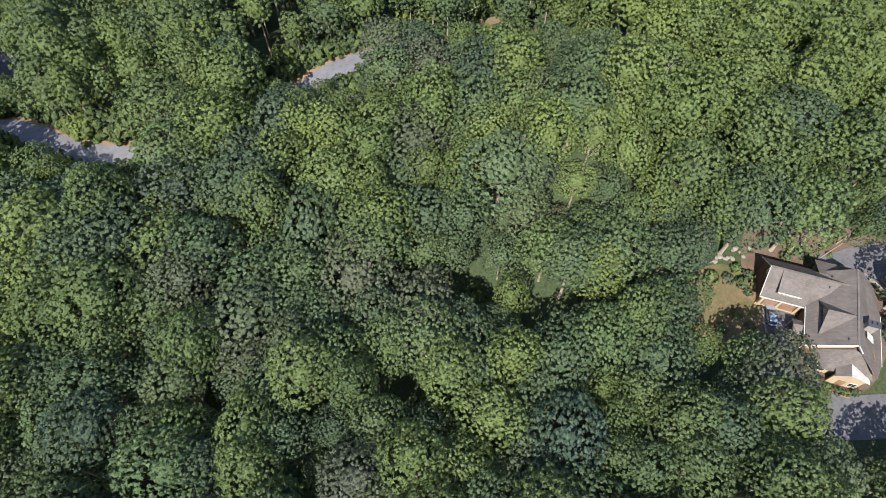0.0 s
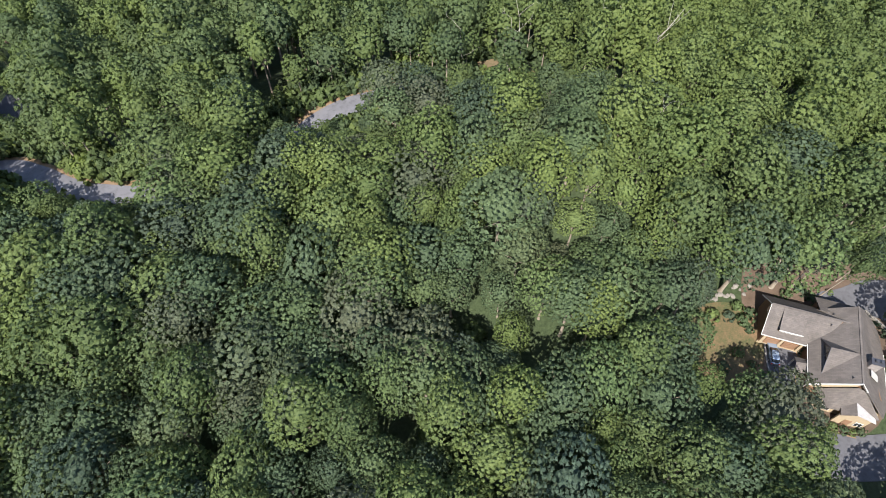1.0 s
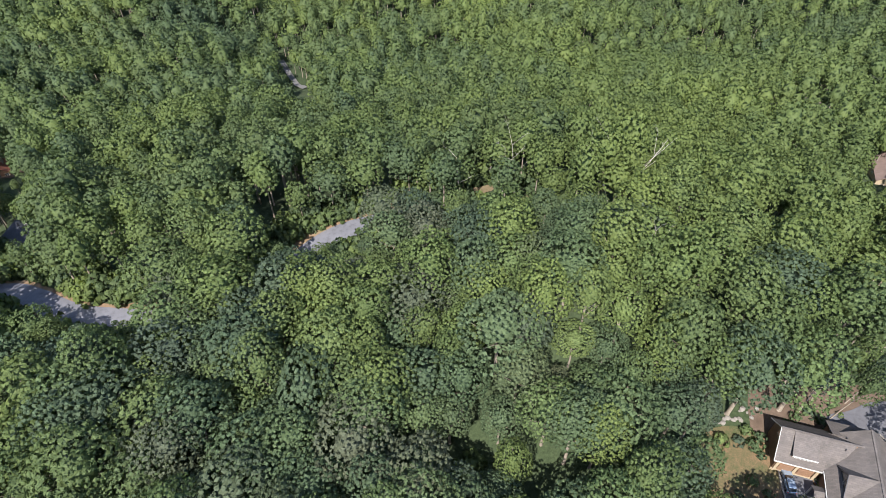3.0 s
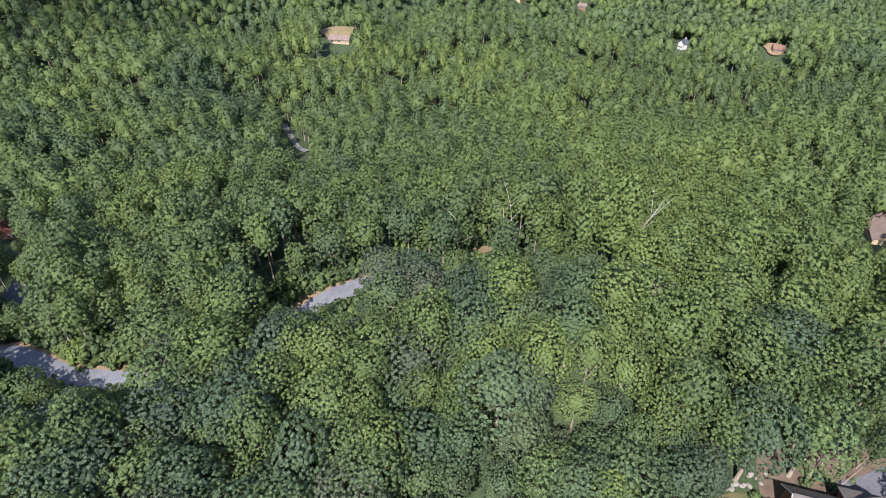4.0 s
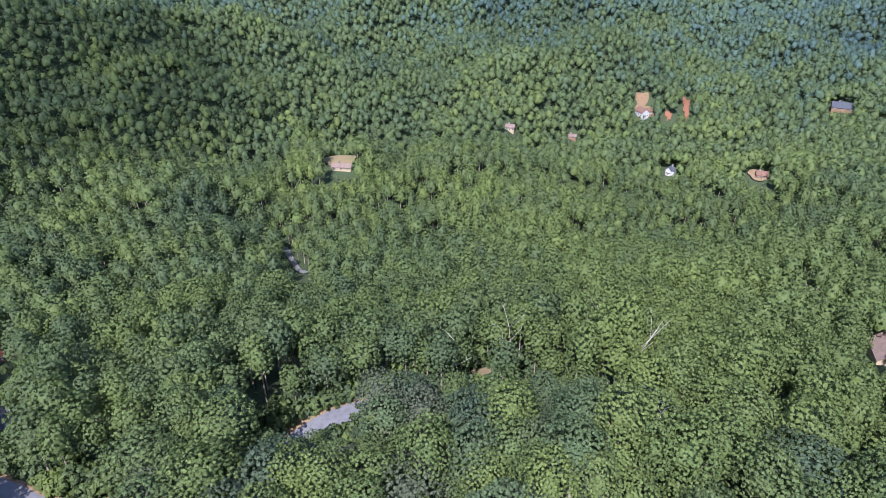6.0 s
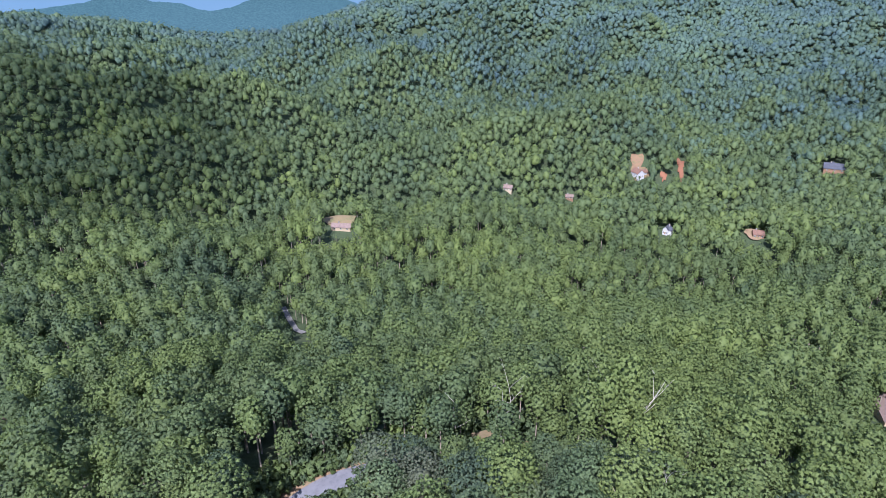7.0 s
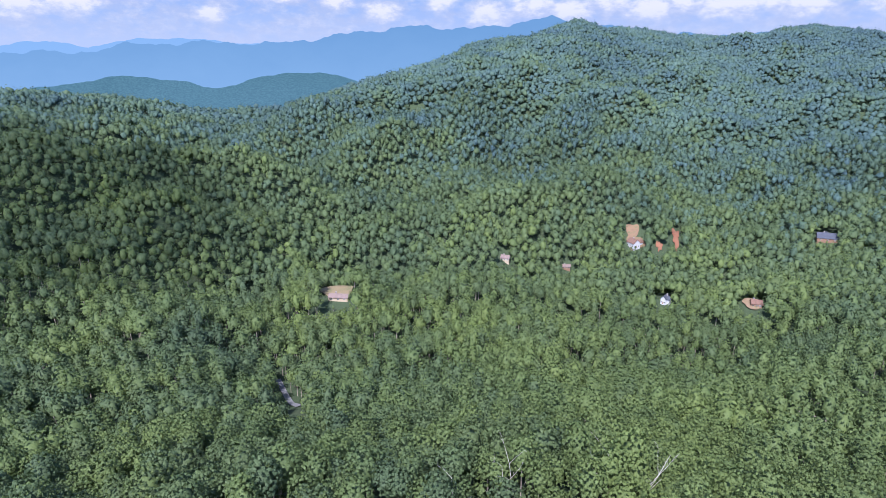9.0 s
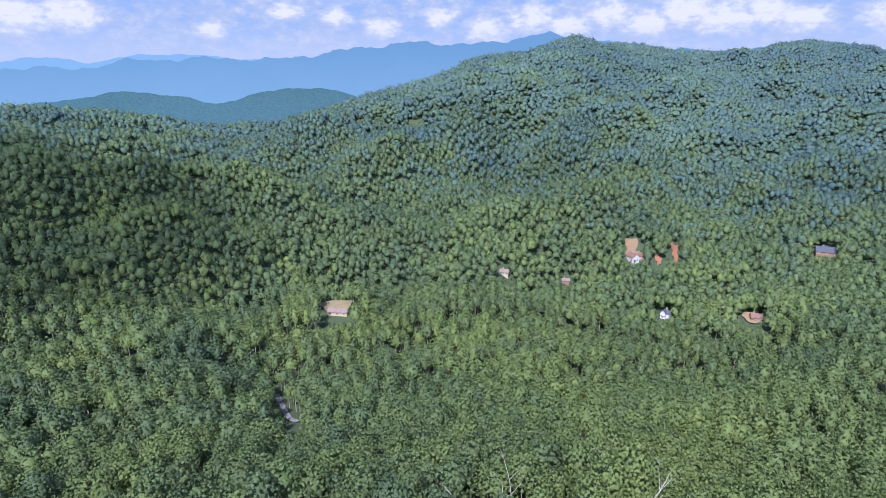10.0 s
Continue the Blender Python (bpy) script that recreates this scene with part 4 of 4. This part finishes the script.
    part("roof_slope", plate_bm([(-8.6, 4.4, 4.3), (-8.6, 2.8, 3.2), (-6.0, 2.8, 3.4), (-6.0, 4.4, 4.6)], 0.2), M_ROOF, h)
    for y in (3.0, 5.8):
        part("post", box_bm(-8.4, -8.15, y - 0.12, y + 0.12, -0.3, 3.2), M_TRIM, h)
    # entrance gable
    # the sun on this slope is put into its paler roofing
    part("roof_slope", plate_bm([(1.2, 0.6, 6.2), (1.2, -4.4, 6.2), (5.6, -4.0, 4.0), (5.2, 0.4, 4.2)], 0.2), M_ROOF_PALE, h, "east slope of the entrance gable, sunlight put into its paler colour")
    part("roof_slope", plate_bm([(1.2, 0.6, 6.2), (-0.9, 0.0, 4.9), (-0.9, -4.4, 4.6), (1.2, -4.4, 6.2)], 0.2), M_ROOF, h)
    part("gable_wall", prism_bm([(-0.6, -0.4), (4.8, -0.4), (4.8, 4.0), (1.2, 5.9), (-0.6, 4.5)], -3.9, -3.6), M_CREAM, h)
    part("door", box_bm(1.0, 2.3, -4.0, -3.9, 0.0, 2.3, 0.01), M_GARAGE, h, "dark timber front door")
    window_part(h, 2.9, 4.3, -4.0, -3.88, 0.9, 2.4, "y", 1)
    window_part(h, -4.0, -1.4, -2.32, -2.2, 0.9, 2.6, "y", 2)
    # west wall of the main block
    window_part(h, -6.12, -6.0, 1.0, 2.4, 0.9, 2.6, "x", 1)
    window_part(h, 6.6, 6.72, 2.0, 5.0, 0.9, 2.8, "x", 2)
    window_part(h, 6.6, 6.72, 9.0, 12.0, 0.9, 2.8, "x", 2)
    window_part(h, -14.62, -14.5, 12.0, 14.4, 4.9, 6.4, "x", 1)
    # chimney
    c = part("chimney", box_bm(2.0, 4.0, 4.6, 5.7, 4.0, 10.3, 0.04), M_BRICK, h, "dark stone chimney")
    part("chimney_cap", box_bm(1.85, 4.15, 4.45, 5.85, 10.3, 10.5, 0.03), M_METAL, c)
    for x in (2.4, 3.3):
        part("flue", box_bm(x, x + 0.4, 4.95, 5.35, 10.5, 10.9), M_METAL, c)
    part("skylight", plate_bm([(2.6, 3.0, 8.75), (4.6, 3.0, 7.1), (4.6, 4.3, 7.1), (2.6, 4.3, 8.75)], 0.2), M_TRIM, h, "white skylight kerb")
    for i, (x, y, z) in enumerate(((-4.0, 12.0, 7.9), (-3.2, 15.0, 7.3), (-1.0, 1.2, 8.95))):
        part("vent_pipe", box_bm(x, x + 0.16, y, y + 0.16, z, z + 0.6), M_METAL, h)
    for x, y0, y1 in ((-6.7, 0.3, 8.6), (7.7, 0.2, 11.0)):
        part("gutter", box_bm(x - 0.07, x + 0.07, y0, y1, 4.05 if x > 0 else 4.5, 4.2 if x > 0 else 4.65), M_TRIM, h)


build_house()


def at_house(u, v):
    p = HOUSE @ Vector((u, v, 0))
    return p.x, p.y


def flat_patch(name, outline, z, material, label, category, thick=0.12):
    """A level paved or planted patch with real edges; the outline in the house's own frame."""
    pts = [Vector((*p, 0)) for p in outline]
    for _ in range(2):
        pts = [q for a, b in zip(pts, pts[1:] + pts[:1]) for q in (a.lerp(b, 0.22), a.lerp(b, 0.78))]
    ob = part(name, plate_bm([(p.x, p.y, z) for p in pts], thick), material, None)
    ob.matrix_basis = HOUSE
    return tagged(ob, label, category, kind="structure")


flat_patch("yard_earth", [(-19, 29), (-8, 34), (6, 35), (18, 31), (20, 15), (12, 8), (8, -4), (-2, -8), (-12, -2), (-17, 8)], 0.05, M_MULCH, "bare brown earth and mulch round the house", "yard")
flat_patch("yard_grass", [(-27, 14), (-21, 17), (-15, 16), (-13, 10), (-13, 2), (-18, -4), (-25, -2), (-29, 6)], 0.09, M_LAWN, "dry patchy grass and soil beside the house", "lawn")
flat_patch("parking_court", [(-13.0, 11.5), (-6.0, 11.5), (-6.0, 1.5), (-6.4, -3.0), (-9.4, -3.0), (-11.4, 1.0), (-12.6, 6.0)], 0.14, M_DRIVE, "dark asphalt parking court before the garage", "drive")
flat_patch("drive", [(-3.5, 24.5), (2, 27), (6.5, 31), (14, 33), (24, 28), (22, 22), (16, 19), (10, 22.5), (7, 21.5), (3, 20), (-1, 20.5)], 0.14, M_DRIVE, "dark asphalt drive curving behind the house", "drive")
flat_patch("lower_drive", [(-5.5, -5.5), (1.5, -6.5), (8, -4), (16, -1), (18, -8), (6, -14), (-6, -16), (-8, -11)], 0.12, M_DRIVE, "asphalt drive below the house in tree shade", "drive")


def kerb(name, line, material, label, w=0.3, hgt=0.35):
    g = new(name)
    g.matrix_basis = HOUSE
    tagged(g, label, "kerb")
    pts = [Vector((*p, 0)) for p in line]
    for _ in range(2):
        cut = [pts[0]]
        for a, b in zip(pts, pts[1:]):
            cut += [a.lerp(b, 0.25), a.lerp(b, 0.75)]
        pts = cut + [pts[-1]]
    for a, b in zip(pts, pts[1:]):
        part("stone", bar_bm((a.x, a.y, hgt / 2), (b.x, b.y, hgt / 2), w, hgt), material, g)


kerb("court_kerb", [(-13.2, 10.5), (-12.8, 6.0), (-11.7, 1.5), (-9.8, -2.8)], M_STONE, "pale stone kerb curving round the parking court")
kerb("island_border", [(-6.6, 10.6), (-6.9, 8.0), (-5.4, 7.6), (-4.9, 8.6)], M_SHOULDER, "timber border of a planting bed by the garage", 0.22, 0.3)
kerb("island_border", [(-6.9, 4.6), (-7.0, 1.6), (-6.2, 1.0)], M_SHOULDER, "timber border of a planting bed by the porch", 0.22, 0.3)
kerb("bed_border", [(-2.6, -4.6), (0.5, -6.0), (4.0, -6.0)], M_SHOULDER, "curved edging of the flower bed at the entrance", 0.22, 0.25)
kerb("retaining_wall", [(6.5, 23.0), (7.5, 22.2), (10, 20.5), (13, 17.2), (15, 13.8)], M_STONE, "low pale retaining wall along the drive", 0.5, 0.7)


def rocks():
    """Loose pale rocks along the edge of the woods."""
    g = np.random.default_rng(17)
    sv, sf = ICO[1]
    for k in range(16):
        u, v = -25.5 + k * 0.55 + g.normal(0, 0.6), 16.0 + k * 0.36 + g.normal(0, 0.7)
        x, y = at_house(u, v)
        r = g.uniform(0.3, 0.7)
        ob = mesh_object("rock", sv * r * [1.2, 0.9, 0.7] * (1 + g.normal(0, 0.12, (len(sv), 1))), sf, [M_STONE])
        ob.matrix_basis = pose(x, y, land_at(x, y) + r * 0.3, 0, 0, g.uniform(0, 360))
        tagged(ob, "pale rock lying at the edge of the woods", "rock", "rocks by the woods")


rocks()


def shrub_shape(g, radius, sprays=46):
    return crown_shape(g, radius, radius * 1.5, radius * 0.1, 14, 1, sprays * 3, 0.36, low=-0.5, fill=0.7, lobes=6)


def build_bush_model(seed, radius):
    return shrub_shape(np.random.default_rng(seed), radius)


def build_bushes():
    """Garden bushes that stand apart round the house, then the brush along the edges of the woods."""
    spots = [(-5.8, 9.2, 0.8), (-5.7, 8.3, 0.6), (-6.2, 3.6, 0.7), (-6.3, 2.4, 0.65), (-2.0, -4.3, 0.9), (-0.2, -5.0, 0.8), (1.6, -5.3, 0.9), (3.2, -5.2, 0.7), (4.6, -4.8, 0.9),
             (9, 20, 0.8), (10.5, 18.4, 0.9), (12, 16.4, 0.9), (13.2, 14.2, 0.8), (11.0, 12.4, 1.1), (10.2, 9.6, 1.0), (-9, 22, 1.1), (-6.5, 24, 1.3), (-4, 22.6, 1.2), (-11, 20.0, 0.9),
             (-16.5, 15.0, 1.2), (-17.6, 12.6, 1.5), (-16.4, 11.0, 0.9), (-19.0, 15.8, 1.3), (-20.5, 13.0, 1.2), (-18.2, 5.0, 1.1), (-21.0, 1.0, 1.2), (-15.5, 3.0, 1.0), (-16.0, -1.0, 1.3), (-24, 12, 1.5), (0, 25.5, 0.7)]
    first = None
    g = np.random.default_rng(2)
    for u, v, r in spots:
        x, y = at_house(u, v)
        m = pose(x, y, land_at(x, y) + 0.05, 0, 0, g.uniform(0, 360)) @ Matrix.Diagonal((r, r, r * g.uniform(0.7, 1.0), 1))
        if first is None:
            first = new("bush")
            leafage = build_bush_model(3, 1.0)
            mesh_object("foliage", leafage[0], leafage[1], [M_LEAF], first, smooth=True, facing=leafage[2])
            mesh_object("stem", *tube([(0, 0, -0.3), (0.03, 0, 0.5), (0, 0.04, 0.9)], [0.09, 0.06, 0.02], 5), [M_BARK], first)
            tagged(first, "rounded green garden bush by the house", "bush", "bushes round the house")
            first.matrix_basis = m
        else:
            copy_thing(first, Matrix.Identity(4)).matrix_basis = m


build_bushes()


def brush():
    """Low brush and saplings that close the edges of the roads and gaps."""
    g = np.random.default_rng(31)
    models = [shrub_shape(g, 1.0, 60) for _ in range(6)]
    x, y = hex_spots(g, 2.6, -135, 135, 0, 165)
    road = np.minimum(distance_to_line(x, y, ROADS["bend"]), distance_to_line(x, y, ROADS["creek"]))
    home = np.hypot(x - 76, y - 48) < 30
    tan = np.minimum(np.hypot(x - FAR_SITES["tan"][0], y - FAR_SITES["tan"][1]), np.hypot(x - FAR_SITES["tan_b"][0], y - FAR_SITES["tan_b"][1])) < 4.2
    first = wooded_sector(x, y) & ~home
    x, y, road, tan, home = x[first], y[first], road[first], tan[first], home[first]
    room = headroom(x, y)
    gap = np.minimum(np.hypot(x - FAR_SITES["tan"][0], y - FAR_SITES["tan"][1]), np.hypot(x - FAR_SITES["tan_b"][0], y - FAR_SITES["tan_b"][1]))
    keep = ((road < 13) | (gap < 13) | (room < 8) | open_ground(x, y)) & (room > 0.8) & (road > 5.0) & ~home & ~tan & wooded_sector(x, y)
    x, y, room = x[keep], y[keep], room[keep]
    z = land(x, y)
    vs, fs, hs, ns, n = [], [], [], [], 0
    for px, py, pz, tall in zip(x, y, z, room):
        v, f, face = models[int(g.integers(6))]
        s = min(g.uniform(1.2, 2.9), tall / 2.2)
        w = g.uniform(0, 6.28)
        q = np.stack([(v[:, 0] * math.cos(w) - v[:, 1] * math.sin(w)) * s + px, (v[:, 0] * math.sin(w) + v[:, 1] * math.cos(w)) * s + py, v[:, 2] * s * g.uniform(0.9, 1.6) + pz], 1)
        vs.append(q)
        fs.append(f + n)
        ns.append(np.stack([face[:, 0] * math.cos(w) - face[:, 1] * math.sin(w), face[:, 0] * math.sin(w) + face[:, 1] * math.cos(w), face[:, 2]], 1))
        hs.append(np.full(len(f), g.uniform(0.35, 1.0)))
        n += len(v)
    ob = mesh_object("brush", np.vstack(vs), np.vstack(fs), [M_LEAF_MASS], hue=np.concatenate(hs), smooth=True, facing=np.vstack(ns))
    tagged(ob, "low leafy brush and saplings along the road edges", "brush", kind="stuff")


def wooded_sector(x, y):
    return (y > 0) & (np.abs(x) < 0.86 * y + 95)


brush()


# ---- car and pot on the court ----
def build_car():
    car = new("car")
    car.matrix_basis = HOUSE @ pose(-11.5, 6.9, 0.14, 0, 0, 8)
    tagged(car, "silver-blue estate car parked on the asphalt court", "car")
    paint = plain("silver_blue_paint", (0.26, 0.32, 0.40), 0.25, 1.0, 0.08, 0.6, 0.5)
    tyre_m = plain("tyre_rubber", (0.03, 0.03, 0.03), 0.9, 3.0, 0.2)
    rim_m = plain("alloy", (0.5, 0.5, 0.52), 0.35, 3.0, 0.1, 0.5, 0.9)
    lamp_m = plain("lamp_lens", (0.55, 0.56, 0.58), 0.15, 3.0, 0.1)
    red_m = plain("tail_lens", (0.35, 0.03, 0.03), 0.2, 3.0, 0.1)

    def rounded(outline, half, tuck, segs=0.09):
        bm = prism_bm(outline, -half, half)  # outline (y, z)
        for v in bm.verts:
            if v.co.z > 0.75:
                v.co.y *= tuck
        turned(bm, Matrix(((0, 1, 0, 0), (1, 0, 0, 0), (0, 0, 1, 0), (0, 0, 0, 1))))
        bmesh.ops.recalc_face_normals(bm, faces=bm.faces[:])
        bmesh.ops.bevel(bm, geom=bm.edges[:], offset=segs, segments=3, affect="EDGES")
        return bm

    body = part("body", rounded([(-2.4, 0.35), (2.35, 0.32), (2.4, 0.62), (2.2, 0.82), (1.1, 0.96), (-2.3, 1.02), (-2.42, 0.7)], 0.92, 0.95), paint, car)
    cabin = part("cabin", rounded([(1.25, 0.9), (0.45, 1.42), (-1.75, 1.48), (-2.3, 0.95)], 0.86, 0.86), M_GLASS, car, "dark glazed cabin")
    part("roof", rounded([(0.35, 1.44), (0.3, 1.51), (-1.6, 1.56), (-1.75, 1.48)], 0.76, 0.92, 0.02), paint, car)
    part("bonnet", rounded([(2.1, 0.84), (1.15, 0.98), (1.1, 0.93), (2.1, 0.8)], 0.8, 0.95, 0.01), paint, car)
    for x in (-0.82, 0.82):
        for y in (-1.45, 1.45):
            for_wheel = bmesh.new()
            bmesh.ops.create_cone(for_wheel, cap_ends=True, segments=20, radius1=0.34, radius2=0.34, depth=0.22, matrix=pose(x, y, 0.34, 0, 90, 0))
            w = part("wheel", for_wheel, tyre_m, car)
            rim = bmesh.new()
            bmesh.ops.create_cone(rim, cap_ends=True, segments=16, radius1=0.22, radius2=0.22, depth=0.24, matrix=pose(x, y, 0.34, 0, 90, 0))
            part("rim", rim, rim_m, w)
        part("headlight", box_bm(x - 0.2 if x > 0 else x - 0.05, x + 0.05 if x > 0 else x + 0.2, 2.2, 2.36, 0.62, 0.76, 0.02), lamp_m, car)
        part("tail_light", box_bm(x - 0.2 if x > 0 else x - 0.05, x + 0.05 if x > 0 else x + 0.2, -2.44, -2.32, 0.7, 0.9, 0.02), red_m, car)
        part("mirror", box_bm(x * 1.12 - 0.1, x * 1.12 + 0.1, 0.85, 1.0, 0.98, 1.12, 0.02), paint, car)


build_car()


# ---- dead trees ----
def bare_limbs(g, start, way, length, thick, depth, out):
    pts, p, d = [start], Vector(start), Vector(way).normalized()
    for i in range(4):
        d = (d + Vector(g.normal(0, 0.13, 3))).normalized()
        p = p + d * length / 4
        pts.append(p.copy())
    end = thick * (0.35 if depth else 0.15)
    out.append(tube(pts, [thick + (end - thick) * i / 4 for i in range(5)], 6))
    if depth:
        for k in range(3):
            q = pts[2 + int(g.integers(3))]
            turn = Vector((g.normal(), g.normal(), 0.45)).normalized()
            bare_limbs(g, q, d * 0.8 + turn * 0.75, length * g.uniform(0.22, 0.38), thick * 0.42, depth - 1, out)


def dead_tree(azimuth, reach, height, seed, lean=(0.0, 0.0), stems=1, group=True):
    g = np.random.default_rng(seed)
    x, y = reach * math.sin(radians(azimuth)), reach * math.cos(radians(azimuth))
    t = new("dead_tree")
    t.matrix_basis = pose(x, y, land_at(x, y), 0, 0, 0)
    for k in range(stems):
        out = []
        bare_limbs(g, (0.5 * k - 0.3, 0.3 * k, -0.5), (lean[0] + g.normal(0, 0.08) + (k - (stems - 1) / 2) * 0.2, lean[1] + g.normal(0, 0.05), 1), height * g.uniform(0.85, 1.0), 0.12, 2, out)
        mesh_object("stem", *joined(out), [M_DEAD], t, smooth=True)
    tagged(t, "bleached bare dead tree rising out of the woods", "dead tree", "dead trees on the ridge")


for az, reach, height, seed, lean, stems in (
        (20.3, 131, 24, 1, (0.0, 0.0), 3), (21.3, 131, 22, 2, (0.1, 0.0), 1), (7.7, 131, 20.5, 3, (0.03, 0.0), 2), (2.7, 131, 20, 4, (-0.06, 0.0), 1),
        (25.4, 98, 24, 5, (0.1, 0.06), 1), (39.2, 104, 24, 6, (0.12, 0.03), 1), (9.2, 131, 20, 7, (0.06, 0.0), 1)):
    dead_tree(az, reach, height, seed, lean, stems)


# ---- small houses in the woods ----
def cottage(name, label, spot, width, depth, eave, rise, turn, wall_m, roof_m, wing=0.0, lift=0.0):
    """A gabled house: walls, two roof slopes, windows with panes, a door and a chimney."""
    h = new(name)
    x, y = spot
    h.matrix_basis = pose(x, y, land_at(x, y) + lift, 0, 0, turn)
    tagged(h, label, "house")
    w, d = width / 2, depth / 2
    part("wall", prism_bm([(-w, -3), (w, -3), (w, eave), (0, eave + rise), (-w, eave)], -d, d), wall_m, h)
    o = 0.5
    drop = rise / w * o
    for s in (-1, 1):
        part("roof_slope", plate_bm([(0, -d - o, eave + rise + 0.25), (0, d + o, eave + rise + 0.25), (s * (w + o), d + o, eave - drop + 0.25), (s * (w + o), -d - o, eave - drop + 0.25)], 0.22), roof_m, h)
        for k in range(3):
            yy = -d + (k + 0.5) * depth / 3
            window_part(h, s * w - 0.06, s * w + 0.06, yy - 0.7, yy + 0.7, 0.9, 2.3, "x", 1)
    for xx in (-w * 0.55, w * 0.55):
        window_part(h, xx - 0.7, xx + 0.7, -d - 0.06, -d + 0.06, 0.9, 2.3, "y", 1)
    part("door", box_bm(-0.5, 0.5, -d - 0.05, -d + 0.05, 0.0, 2.1), M_GARAGE, h)
    part("chimney", box_bm(w * 0.3, w * 0.3 + 0.9, d * 0.3, d * 0.3 + 0.9, eave, eave + rise + 1.1), M_BRICK, h)
    if wing:
        part("wing_wall", box_bm(w, w + wing, -d * 0.6, d * 0.6, -3, eave * 0.9), wall_m, h)
        for s in (-1, 1):
            part("wing_roof_slope", plate_bm([(w * 0.6, 0, eave + rise * 0.75), (w + wing + o, 0, eave + rise * 0.75), (w + wing + o, s * (d * 0.6 + o), eave * 0.85), (w * 0.8, s * (d * 0.6 + o), eave * 0.85)], 0.22), roof_m, h)
    return h


M_WHITE = plain("white_clapboard", (0.36, 0.36, 0.36), 0.7, 0.6, 0.1)
M_GREY_ROOF = roofing("slate_grey_roof", (0.05, 0.054, 0.066))
M_TAN_ROOF = roofing("weathered_tan_roof", (0.15, 0.11, 0.095))
M_RED_ROOF = roofing("orange_roof", (0.13, 0.075, 0.055))


def shifted(name, dx, dy):
    return FAR_SITES[name][0] + dx, FAR_SITES[name][1] + dy


cottage("meadow_house", "long low house with a weathered tan roof below a meadow", shifted("meadow", 2, -6), 7, 15, 2.8, 2.0, 82, M_CREAM, M_TAN_ROOF, 0)
cottage("cabin", "small cabin with a pale roof among the trees", shifted("cabin", 0, -3), 6, 8, 3.0, 2.2, 70, M_CREAM, M_TAN_ROOF)
cottage("shed", "small weathered shed among the trees", shifted("shed", 0, -2), 4, 7, 2.6, 1.6, 80, M_SIDING, M_TAN_ROOF)
cottage("gabled_house", "small house with white gables and an orange roof on bare soil", shifted("terrace", -3, -7), 8, 11, 4.4, 3.4, 20, M_WHITE, M_RED_ROOF, 5)
cottage("manor_house", "large house with a sprawling slate-grey roof in the woods", shifted("manor", 0, -4), 11, 19, 3.2, 4.4, 65, M_SIDING, M_GREY_ROOF, 6)
cottage("white_house", "narrow white house with white gables among the trees", shifted("white", 0, -4), 4.2, 8, 4.5, 2.2, -40, M_WHITE, M_GREY_ROOF, 2.5)
cottage("lodge", "low lodge with an orange-brown roof in the woods", shifted("lodge", 1, -3), 6, 8, 3.2, 2.4, 75, M_SIDING, M_RED_ROOF)
cottage("roadside_house", "dark grey roofed house by the woodland road", (-123, 132), 10, 14, 3.6, 3.2, 40, M_SIDING, M_GREY_ROOF, 6)
cottage("hillside_house", "house with a pinkish tan roof at the edge of the woods", aim(42.8, 31.3), 11, 16, 4.0, 3.6, -20, M_CREAM, M_TAN_ROOF, 0)
dump = aim(-41.5, 31.0)
blob("building_plot", dump, 9.0, 6.0, 0.4, M_MULCH, 0.3, "bare reddish earth of a building plot in the woods", "clearing", 12)
cottage("barn", "small barn with a rust-red roof on bare earth", dump, 5, 8, 2.8, 2.0, 30, M_SIDING, plain("rust_red_roof", (0.16, 0.06, 0.04), 0.8, 1.0, 0.3), 0)
